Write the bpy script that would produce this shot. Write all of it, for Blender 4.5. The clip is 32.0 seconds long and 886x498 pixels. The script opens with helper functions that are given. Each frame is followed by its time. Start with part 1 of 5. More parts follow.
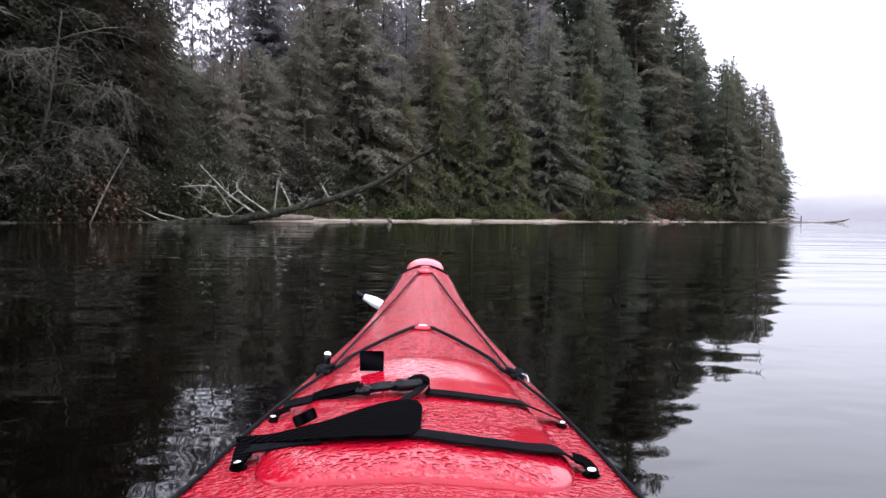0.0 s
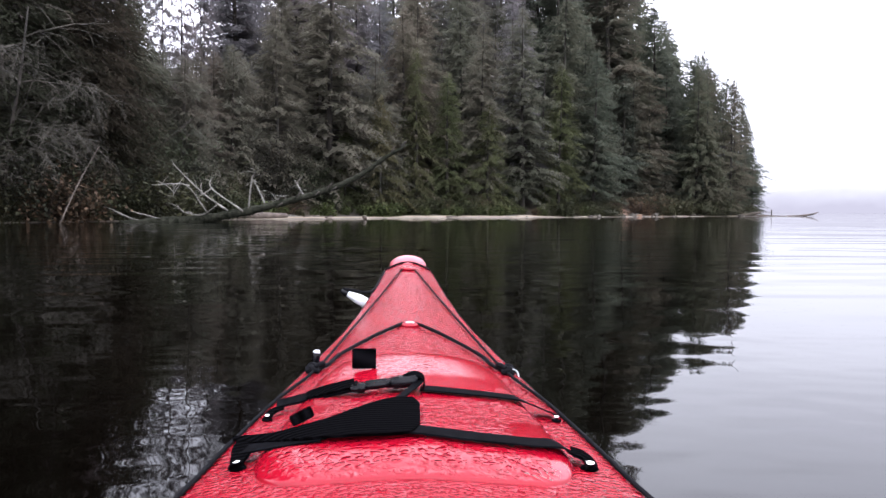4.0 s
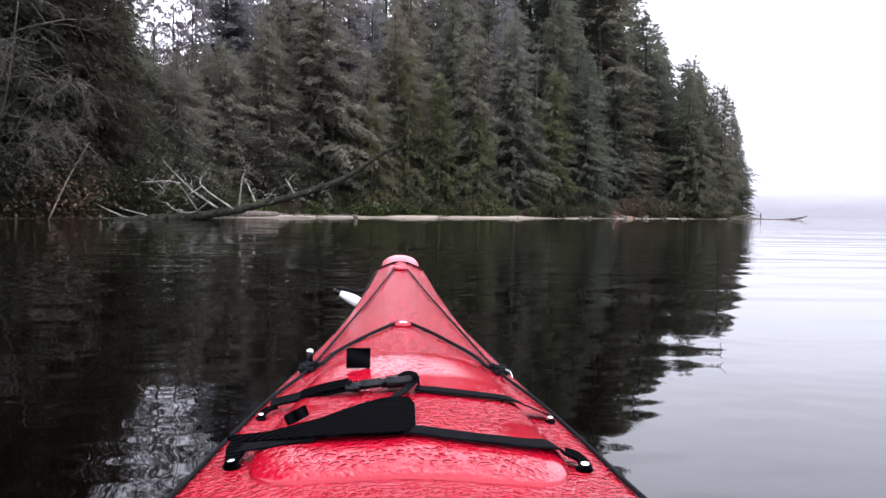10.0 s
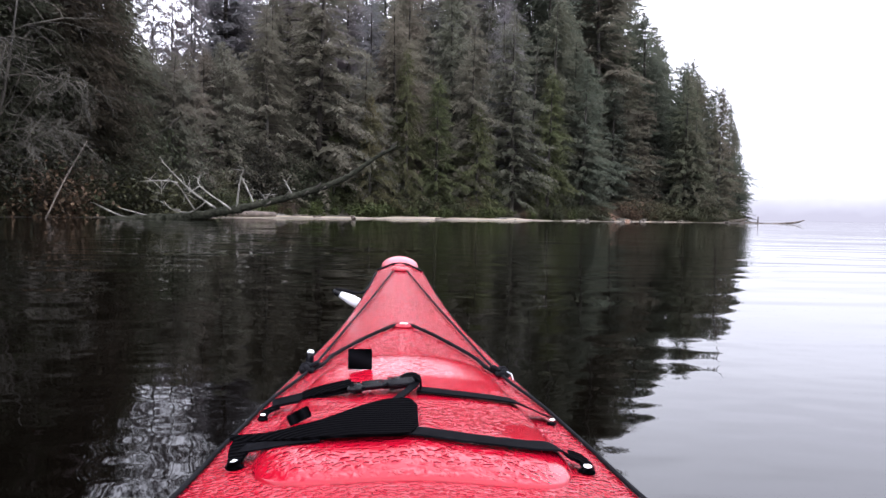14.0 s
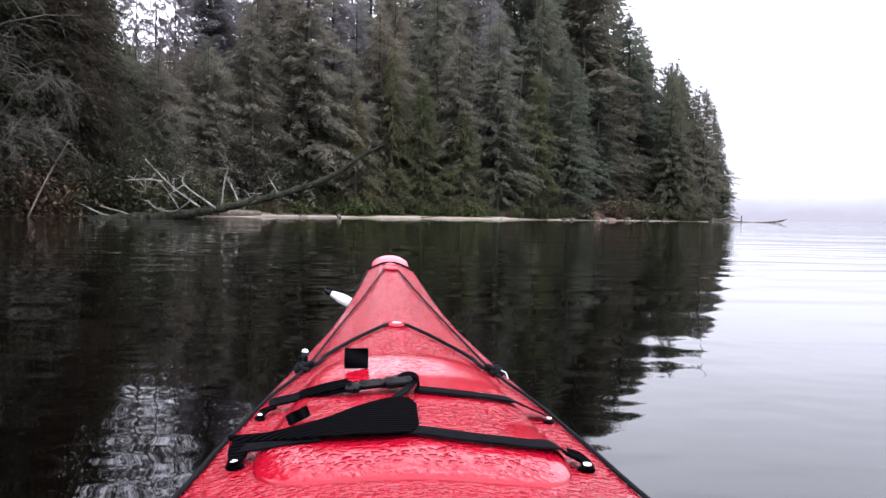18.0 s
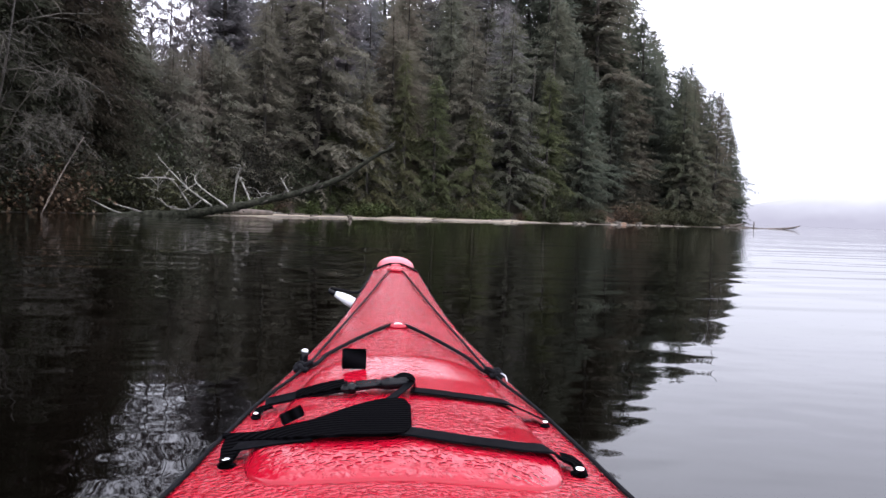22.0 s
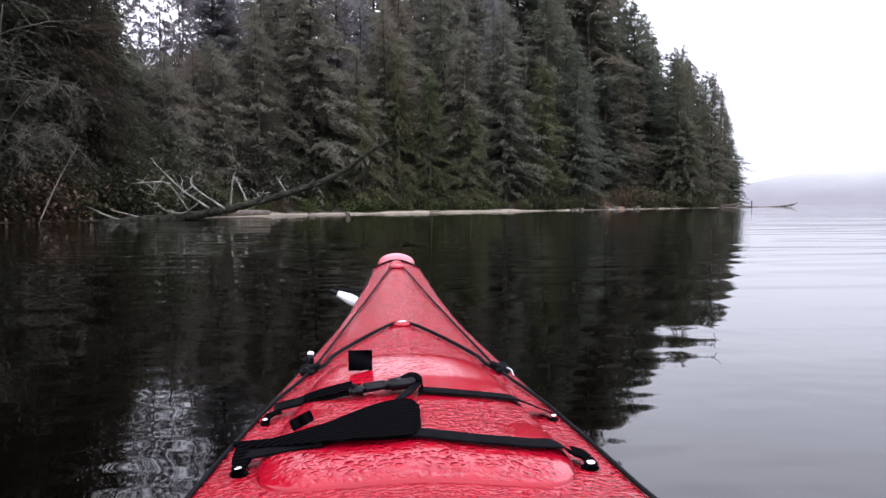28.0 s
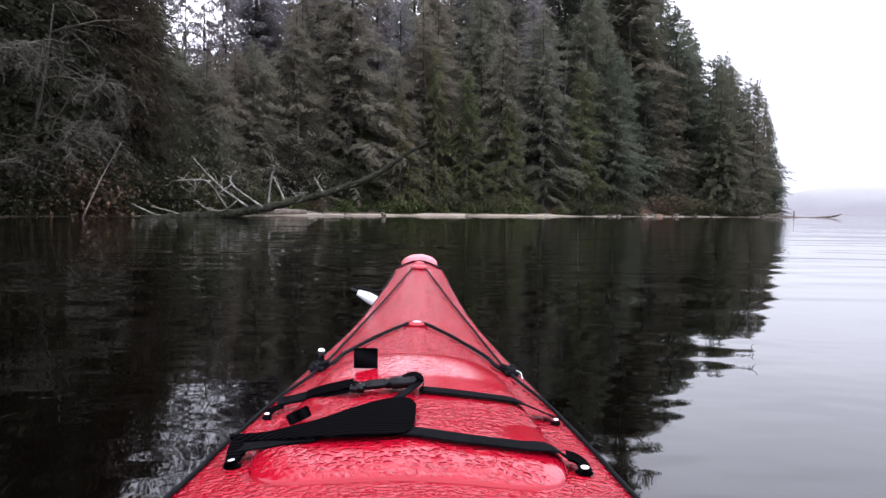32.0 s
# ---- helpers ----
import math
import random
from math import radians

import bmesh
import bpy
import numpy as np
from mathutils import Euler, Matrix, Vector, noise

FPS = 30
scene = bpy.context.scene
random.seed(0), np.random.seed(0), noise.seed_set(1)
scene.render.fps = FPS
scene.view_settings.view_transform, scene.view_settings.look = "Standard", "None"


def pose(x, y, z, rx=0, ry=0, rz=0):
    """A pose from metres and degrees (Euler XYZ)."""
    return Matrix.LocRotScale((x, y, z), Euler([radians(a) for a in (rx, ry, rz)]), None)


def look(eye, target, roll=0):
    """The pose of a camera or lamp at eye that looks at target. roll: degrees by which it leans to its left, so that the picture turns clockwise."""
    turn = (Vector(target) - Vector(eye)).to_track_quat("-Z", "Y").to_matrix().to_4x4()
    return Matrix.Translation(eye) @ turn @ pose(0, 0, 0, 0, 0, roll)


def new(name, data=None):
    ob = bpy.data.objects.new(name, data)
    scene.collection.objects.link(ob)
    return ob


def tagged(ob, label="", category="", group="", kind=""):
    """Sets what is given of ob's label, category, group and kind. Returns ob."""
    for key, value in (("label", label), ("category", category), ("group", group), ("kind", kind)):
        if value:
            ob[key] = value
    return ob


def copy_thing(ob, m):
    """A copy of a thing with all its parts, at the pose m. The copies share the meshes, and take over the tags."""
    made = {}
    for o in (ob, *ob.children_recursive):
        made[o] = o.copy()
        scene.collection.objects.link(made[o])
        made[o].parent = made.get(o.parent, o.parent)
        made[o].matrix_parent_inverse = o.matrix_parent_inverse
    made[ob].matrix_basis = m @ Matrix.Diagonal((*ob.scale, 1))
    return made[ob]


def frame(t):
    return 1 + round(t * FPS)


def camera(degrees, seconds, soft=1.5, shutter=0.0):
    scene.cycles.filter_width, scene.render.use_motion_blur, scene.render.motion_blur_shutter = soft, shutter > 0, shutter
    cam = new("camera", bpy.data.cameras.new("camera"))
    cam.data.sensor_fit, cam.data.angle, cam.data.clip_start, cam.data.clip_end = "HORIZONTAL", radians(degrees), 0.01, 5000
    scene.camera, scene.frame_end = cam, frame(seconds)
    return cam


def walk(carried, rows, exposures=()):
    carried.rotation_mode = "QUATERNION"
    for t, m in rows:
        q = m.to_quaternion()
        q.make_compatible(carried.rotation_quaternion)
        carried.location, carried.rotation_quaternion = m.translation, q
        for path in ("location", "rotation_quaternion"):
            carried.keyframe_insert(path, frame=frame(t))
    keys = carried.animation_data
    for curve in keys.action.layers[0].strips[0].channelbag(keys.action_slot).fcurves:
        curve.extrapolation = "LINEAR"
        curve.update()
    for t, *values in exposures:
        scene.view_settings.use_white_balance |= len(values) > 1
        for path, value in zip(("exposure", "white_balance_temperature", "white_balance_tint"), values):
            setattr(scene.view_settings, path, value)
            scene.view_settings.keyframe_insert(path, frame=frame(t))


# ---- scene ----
cam = camera(59.9, 32.0, soft=1.5)
ROWS = [  # seconds, x, y, z, pitch, roll, yaw
    (0, 0.0070, 0.0000, 0.4900, -2.508, -0.561, -0.638),
    (0.5, -0.0034, 0.0000, 0.4900, -2.753, -0.181, -1.915),
    (1, -0.0065, 0.0000, 0.4900, -2.654, -1.127, -2.753),
    (1.5, 0.0094, 0.0000, 0.4900, -2.690, -0.987, -2.178),
    (2, -0.0025, 0.0000, 0.4860, -2.487, -1.475, -1.356),
    (2.5, -0.0118, 0.0000, 0.4900, -2.645, 0.407, -2.747),
    (4.5, -0.0148, 0.0000, 0.4900, -2.759, -0.370, -2.615),
    (5, -0.0018, 0.0000, 0.4900, -2.753, -0.355, -3.455),
    (5.5, 0.0034, 0.0000, 0.4860, -2.406, -1.559, -2.355),
    (6, -0.0163, 0.0000, 0.4860, -2.598, -1.407, -2.053),
    (6.5, -0.0153, 0.0000, 0.4940, -2.658, 0.164, -3.339),
    (7, 0.0005, 0.0000, 0.4900, -3.033, -0.537, -3.426),
    (7.5, 0.0057, 0.0000, 0.4900, -2.735, -0.821, -1.986),
    (8, -0.0044, 0.0000, 0.4900, -2.833, -0.132, -1.914),
    (8.5, -0.0035, 0.0000, 0.4940, -2.918, 0.935, -2.838),
    (9, -0.0006, 0.0000, 0.4860, -2.933, -1.380, -2.614),
    (9.5, -0.0087, 0.0000, 0.4860, -2.403, -1.726, -2.097),
    (10, -0.0210, 0.0000, 0.4900, -2.745, -0.657, -3.175),
    (10.5, -0.0061, 0.0000, 0.4940, -2.864, 0.201, -3.982),
    (11, 0.0087, 0.0000, 0.4900, -2.812, -0.407, -2.467),
    (11.5, 0.0023, 0.0000, 0.4900, -2.712, -0.470, -1.391),
    (12, -0.0121, 0.0000, 0.4900, -2.661, -1.047, -2.370),
    (12.5, -0.0042, 0.0000, 0.4900, -2.664, -0.396, -3.119),
    (13, 0.0045, 0.0000, 0.4900, -2.751, -1.171, -2.508),
    (13.5, -0.0089, 0.0000, 0.4860, -2.488, -1.837, -1.819),
    (14, -0.0278, 0.0000, 0.4900, -2.624, -1.085, -3.348),
    (14.5, -0.0242, 0.0000, 0.4900, -2.784, -0.404, -4.688),
    (16.5, -0.0169, 0.0000, 0.4940, -2.912, -0.050, -3.958),
    (17, -0.0157, 0.0000, 0.4900, -2.895, -0.725, -3.518),
    (17.5, -0.0313, 0.0000, 0.4900, -2.740, -1.294, -3.250),
    (18, -0.0421, 0.0000, 0.4900, -2.683, -1.089, -4.420),
    (18.5, -0.0337, 0.0000, 0.4900, -2.624, -1.455, -5.088),
    (19, -0.0304, 0.0000, 0.4900, -2.368, -1.683, -4.309),
    (19.5, -0.0384, 0.0000, 0.4900, -2.670, -0.574, -4.141),
    (20, -0.0472, 0.0000, 0.4900, -3.001, -0.732, -5.099),
    (20.5, -0.0581, 0.0000, 0.4900, -2.893, -1.411, -5.631),
    (21, -0.0522, 0.0000, 0.4940, -2.991, -0.151, -6.136),
    (21.5, -0.0349, 0.0000, 0.4860, -2.828, -1.901, -5.283),
    (22, -0.0270, 0.0000, 0.4900, -2.559, -1.865, -3.593),
    (22.5, -0.0431, 0.0000, 0.4900, -2.630, -1.801, -3.901),
    (23, -0.0302, 0.0000, 0.4940, -2.799, -0.299, -4.770),
    (23.5, -0.0133, 0.0000, 0.4900, -2.809, -0.646, -3.781),
    (24, -0.0156, 0.0000, 0.4900, -2.644, -1.354, -2.641),
    (24.5, -0.0218, 0.0000, 0.4940, -3.021, 0.339, -3.398),
    (25, -0.0166, 0.0000, 0.4940, -3.232, 0.436, -3.907),
    (25.5, -0.0165, 0.0000, 0.4900, -2.957, -1.124, -3.455),
    (26, -0.0308, 0.0000, 0.4900, -2.751, -1.340, -3.256),
    (26.5, -0.0409, 0.0000, 0.4940, -2.942, -0.681, -4.715),
    (28.5, -0.0224, 0.0000, 0.4980, -3.212, 0.800, -3.578),
    (29, -0.0123, 0.0000, 0.4900, -3.227, -1.203, -3.854),
    (29.5, -0.0015, 0.0000, 0.4900, -2.834, -0.765, -2.803),
    (30, -0.0068, 0.0000, 0.4940, -2.929, -0.504, -2.181),
    (30.5, -0.0097, 0.0000, 0.4940, -2.879, -0.727, -2.752),
    (31, 0.0077, 0.0000, 0.4900, -2.797, -1.316, -2.468),
    (31.5, 0.0148, 0.0000, 0.4900, -2.722, -1.566, -1.116),
    (32, 0.0069, 0.0000, 0.4940, -2.924, -0.661, -1.081),
]
walk(cam, [(t, pose(x, y, z, 90 + p, r, w)) for t, x, y, z, p, r, w in ROWS], [(0, 0.40, 5960, 15), (1, 0.46, 5960, 15), (8, 0.46, 5960, 15), (14, 0.52, 5960, 15), (20, 0.52, 5960, 15), (22, 0.30, 5960, 15), (24, 0.11, 5960, 15), (27, 0.15, 5960, 15), (29, 0.20, 5960, 15), (31, 0.04, 5960, 15), (32, 0.30, 5960, 15)])

# ---- light: bright overcast ----
world = bpy.data.worlds.new("overcast_sky")
scene.world = world
world.use_nodes = True
wn, wl = world.node_tree.nodes, world.node_tree.links
wn.clear()
sky = wn.new("ShaderNodeTexSky")
sky.sky_type = "NISHITA"
sky.sun_disc = False
sky.sun_elevation, sky.sun_rotation = radians(42), radians(160)
sky.air_density, sky.dust_density = 1.0, 4.0
grey = wn.new("ShaderNodeHueSaturation")
grey.inputs["Saturation"].default_value = 0.10
wl.new(sky.outputs[0], grey.inputs["Color"])
wco = wn.new("ShaderNodeTexCoord")
wmap = wn.new("ShaderNodeMapping")
wmap.inputs["Scale"].default_value = (1.0, 1.0, 3.0)
wl.new(wco.outputs["Generated"], wmap.inputs["Vector"])
wnoise = wn.new("ShaderNodeTexNoise")
wnoise.inputs["Scale"].default_value = 2.2
wnoise.inputs["Detail"].default_value = 5
wl.new(wmap.outputs[0], wnoise.inputs["Vector"])
wramp = wn.new("ShaderNodeValToRGB")
wramp.color_ramp.elements[0].position, wramp.color_ramp.elements[0].color = 0.3, (0.90, 0.893, 0.948, 1)
wramp.color_ramp.elements[1].position, wramp.color_ramp.elements[1].color = 0.72, (1.12, 1.112, 1.160, 1)
wl.new(wnoise.outputs["Fac"], wramp.inputs[0])
# an overcast sky grows brighter towards the zenith
wsep = wn.new("ShaderNodeSeparateXYZ")
wl.new(wco.outputs["Generated"], wsep.inputs[0])
wrise = wn.new("ShaderNodeValToRGB")
for at, level in ((0.0, 8.2), (0.06, 9.8), (0.15, 16.5), (0.31, 24.5), (0.5, 27.0), (1.0, 26.0)):
    e = wrise.color_ramp.elements[0] if at == 0 else wrise.color_ramp.elements[-1] if at == 1 else wrise.color_ramp.elements.new(at)
    e.position, e.color = at, (level, level, level, 1)
wl.new(wsep.outputs["Z"], wrise.inputs[0])
wcloud = wn.new("ShaderNodeMixRGB")
wcloud.blend_type, wcloud.inputs[0].default_value = "MULTIPLY", 1.0
wl.new(wramp.outputs[0], wcloud.inputs[1])
wl.new(wrise.outputs[0], wcloud.inputs[2])
wmix = wn.new("ShaderNodeMixRGB")
wmix.inputs[0].default_value = 0.9
wl.new(grey.outputs[0], wmix.inputs[1])
wl.new(wcloud.outputs[0], wmix.inputs[2])
wbg = wn.new("ShaderNodeBackground")
wbg.inputs["Strength"].default_value = 0.12
wl.new(wmix.outputs[0], wbg.inputs["Color"])
wout = wn.new("ShaderNodeOutputWorld")
wl.new(wbg.outputs[0], wout.inputs["Surface"])

sun = new("sun", bpy.data.lights.new("sun", "SUN"))
sun.data.energy, sun.data.angle, sun.data.color = 2.4, radians(120), (1.0, 0.985, 0.97)
sun.matrix_world = look((18, -50, 48), (0, 0, 0))

# ---- materials ----


def material(name, dark, light, rough=0.7, scale=6.0, bump=0.0, metal=0.0, fine=0.0, stretch=(1, 1, 1), island=0.0, spec=0.5, tint=None, leafy=0.0):
    """Procedural surface: two colours mixed by a coarse and a fine noise, with bump; island changes it from piece to piece."""
    m = bpy.data.materials.new(name)
    m.use_nodes = True
    n, l = m.node_tree.nodes, m.node_tree.links
    b = n["Principled BSDF"]
    co = n.new("ShaderNodeTexCoord")
    mp = n.new("ShaderNodeMapping")
    mp.inputs["Scale"].default_value = stretch
    l.new(co.outputs["Object"], mp.inputs["Vector"])
    a = n.new("ShaderNodeTexNoise")
    a.inputs["Scale"].default_value, a.inputs["Detail"].default_value = scale, 6
    l.new(mp.outputs[0], a.inputs["Vector"])
    ramp = n.new("ShaderNodeValToRGB")
    ramp.color_ramp.elements[0].position, ramp.color_ramp.elements[1].position = 0.32, 0.68
    ramp.color_ramp.elements[0].color, ramp.color_ramp.elements[1].color = (*dark, 1), (*light, 1)
    fac = a.outputs["Fac"]
    if island:
        add = n.new("ShaderNodeMath")
        add.operation = "MULTIPLY_ADD"
        src = n.new("ShaderNodeNewGeometry").outputs["Random Per Island"]
        off = n.new("ShaderNodeMath")
        off.operation = "SUBTRACT"
        off.inputs[1].default_value = 0.5
        l.new(src, off.inputs[0])
        l.new(off.outputs[0], add.inputs[0])
        add.inputs[1].default_value = island
        l.new(fac, add.inputs[2])
        fac = add.outputs[0]
    l.new(fac, ramp.inputs[0])
    col = ramp.outputs[0]
    if tint is not None:
        mx = n.new("ShaderNodeMixRGB")
        info = n.new("ShaderNodeObjectInfo")
        sc = n.new("ShaderNodeMath")
        sc.operation = "MULTIPLY"
        sc.inputs[1].default_value = tint[3]
        l.new(info.outputs["Random"], sc.inputs[0])
        l.new(sc.outputs[0], mx.inputs[0])
        l.new(col, mx.inputs[1])
        mx.inputs[2].default_value = (*tint[:3], 1)
        col = mx.outputs[0]
    l.new(col, b.inputs["Base Color"])
    b.inputs["Roughness"].default_value, b.inputs["Metallic"].default_value = rough, metal
    b.inputs["Specular IOR Level"].default_value = spec
    if leafy:
        tr = n.new("ShaderNodeBsdfTranslucent")
        l.new(col, tr.inputs["Color"])
        both = n.new("ShaderNodeMixShader")
        both.inputs[0].default_value = leafy
        l.new(b.outputs[0], both.inputs[1])
        l.new(tr.outputs[0], both.inputs[2])
        l.new(both.outputs[0], n["Material Output"].inputs["Surface"])
    if bump:
        f = n.new("ShaderNodeTexNoise")
        f.inputs["Scale"].default_value, f.inputs["Detail"].default_value = fine or scale * 4, 8
        l.new(mp.outputs[0], f.inputs["Vector"])
        bm = n.new("ShaderNodeBump")
        bm.inputs["Strength"].default_value, bm.inputs["Distance"].default_value = 1.0, bump
        l.new(f.outputs["Fac"], bm.inputs["Height"])
        l.new(bm.outputs[0], b.inputs["Normal"])
    return m


def needles(name, hues, spec=0.3, rough=0.6, leafy=0.35, coarse=0.45):
    """Foliage whose hue differs from tree to tree, from bough to bough and from spray to spray."""
    m = bpy.data.materials.new(name)
    m.use_nodes = True
    n, l = m.node_tree.nodes, m.node_tree.links
    b = n["Principled BSDF"]
    co = n.new("ShaderNodeTexCoord")
    info = n.new("ShaderNodeObjectInfo")
    patch = n.new("ShaderNodeTexNoise")
    patch.inputs["Scale"].default_value, patch.inputs["Detail"].default_value = coarse, 4
    l.new(co.outputs["Object"], patch.inputs["Vector"])
    shift = n.new("ShaderNodeMath")
    shift.operation = "MULTIPLY_ADD"
    shift.inputs[1].default_value, shift.inputs[2].default_value = 0.5, -0.25
    l.new(patch.outputs["Fac"], shift.inputs[0])
    pick = n.new("ShaderNodeMath")
    pick.operation = "ADD"
    l.new(info.outputs["Random"], pick.inputs[0])
    l.new(shift.outputs[0], pick.inputs[1])
    ramp = n.new("ShaderNodeValToRGB")
    for i, hue in enumerate(hues):
        at = i / (len(hues) - 1)
        e = ramp.color_ramp.elements[0] if i == 0 else ramp.color_ramp.elements.new(at) if i < len(hues) - 1 else ramp.color_ramp.elements[-1]
        e.position, e.color = at, (*hue, 1)
    l.new(pick.outputs[0], ramp.inputs[0])
    vary = n.new("ShaderNodeMapRange")
    vary.inputs["To Min"].default_value, vary.inputs["To Max"].default_value = 0.88, 1.12
    l.new(n.new("ShaderNodeNewGeometry").outputs["Random Per Island"], vary.inputs["Value"])
    col = n.new("ShaderNodeVectorMath")
    col.operation = "SCALE"
    l.new(ramp.outputs[0], col.inputs[0])
    l.new(vary.outputs[0], col.inputs["Scale"])
    l.new(col.outputs[0], b.inputs["Base Color"])
    b.inputs["Roughness"].default_value, b.inputs["Specular IOR Level"].default_value = rough, spec
    tr = n.new("ShaderNodeBsdfTranslucent")
    l.new(col.outputs[0], tr.inputs["Color"])
    both = n.new("ShaderNodeMixShader")
    both.inputs[0].default_value = leafy
    l.new(b.outputs[0], both.inputs[1])
    l.new(tr.outputs[0], both.inputs[2])
    l.new(both.outputs[0], n["Material Output"].inputs["Surface"])
    return m


def water_material():
    m = bpy.data.materials.new("dark_calm_water")
    m.use_nodes = True
    n, l = m.node_tree.nodes, m.node_tree.links
    b = n["Principled BSDF"]
    b.inputs["Base Color"].default_value = (0.0008, 0.0006, 0.0004, 1)
    b.inputs["Roughness"].default_value = 0.02
    b.inputs["IOR"].default_value = 1.29
    b.inputs["Specular IOR Level"].default_value = 0.22
    co = n.new("ShaderNodeTexCoord")
    # cat's paws: some stretches lie smooth, others are ruffled
    pm = n.new("ShaderNodeMapping")
    pm.inputs["Scale"].default_value = (0.35, 1.0, 1)
    l.new(co.outputs["Object"], pm.inputs["Vector"])
    paws = n.new("ShaderNodeTexNoise")
    paws.inputs["Scale"].default_value, paws.inputs["Detail"].default_value = 0.22, 2
    l.new(pm.outputs[0], paws.inputs["Vector"])
    ruffle = n.new("ShaderNodeMapRange")
    ruffle.inputs["From Min"].default_value, ruffle.inputs["From Max"].default_value = 0.38, 0.66
    ruffle.inputs["To Min"].default_value, ruffle.inputs["To Max"].default_value = 0.35, 1.25
    l.new(paws.outputs["Fac"], ruffle.inputs["Value"])
    reach = n.new("ShaderNodeVectorMath")
    reach.operation = "LENGTH"
    l.new(co.outputs["Object"], reach.inputs[0])
    wash = n.new("ShaderNodeMapRange")
    wash.inputs["From Min"].default_value, wash.inputs["From Max"].default_value = 1.3, 4.2
    wash.inputs["To Min"].default_value, wash.inputs["To Max"].default_value = 1.0, 0.0
    l.new(reach.outputs["Value"], wash.inputs["Value"])
    height = None
    for scale, size, stretch, turn in ((0.30, 0.016, (0.6, 1.2, 1), 8), (1.0, 0.017, (0.36, 1.4, 1), -10), (2.5, 0.0088, (0.42, 1.25, 1), 14), (5.0, 0.0007, (0.5, 1.1, 1), -24), (9.0, 0.0042, (0.75, 1.1, 1), 20)):
        mp = n.new("ShaderNodeMapping")
        mp.inputs["Scale"].default_value = stretch
        mp.inputs["Rotation"].default_value = (0, 0, radians(turn))
        l.new(co.outputs["Object"], mp.inputs["Vector"])
        a = n.new("ShaderNodeTexNoise")
        a.inputs["Scale"].default_value, a.inputs["Detail"].default_value = scale, 0.0
        l.new(mp.outputs[0], a.inputs["Vector"])
        k = n.new("ShaderNodeMath")
        k.operation = "MULTIPLY"
        k.inputs[1].default_value = size
        l.new(a.outputs["Fac"], k.inputs[0])
        wave = k.outputs[0]
        if scale > 0.5:
            calm = n.new("ShaderNodeMath")
            calm.operation = "MULTIPLY"
            l.new(wave, calm.inputs[0])
            l.new(ruffle.outputs[0], calm.inputs[1])
            wave = calm.outputs[0]
        if scale > 8:  # the wash of small ripples round the kayak
            near = n.new("ShaderNodeMath")
            near.operation = "MULTIPLY"
            l.new(wave, near.inputs[0])
            l.new(wash.outputs[0], near.inputs[1])
            wave = near.outputs[0]
        if height is None:
            height = wave
        else:
            s = n.new("ShaderNodeMath")
            s.operation = "ADD"
            l.new(height, s.inputs[0])
            l.new(wave, s.inputs[1])
            height = s.outputs[0]
    bm = n.new("ShaderNodeBump")
    bm.inputs["Strength"].default_value, bm.inputs["Distance"].default_value = 1.0, 1.0
    l.new(height, bm.inputs["Height"])
    l.new(bm.outputs[0], b.inputs["Normal"])
    return m


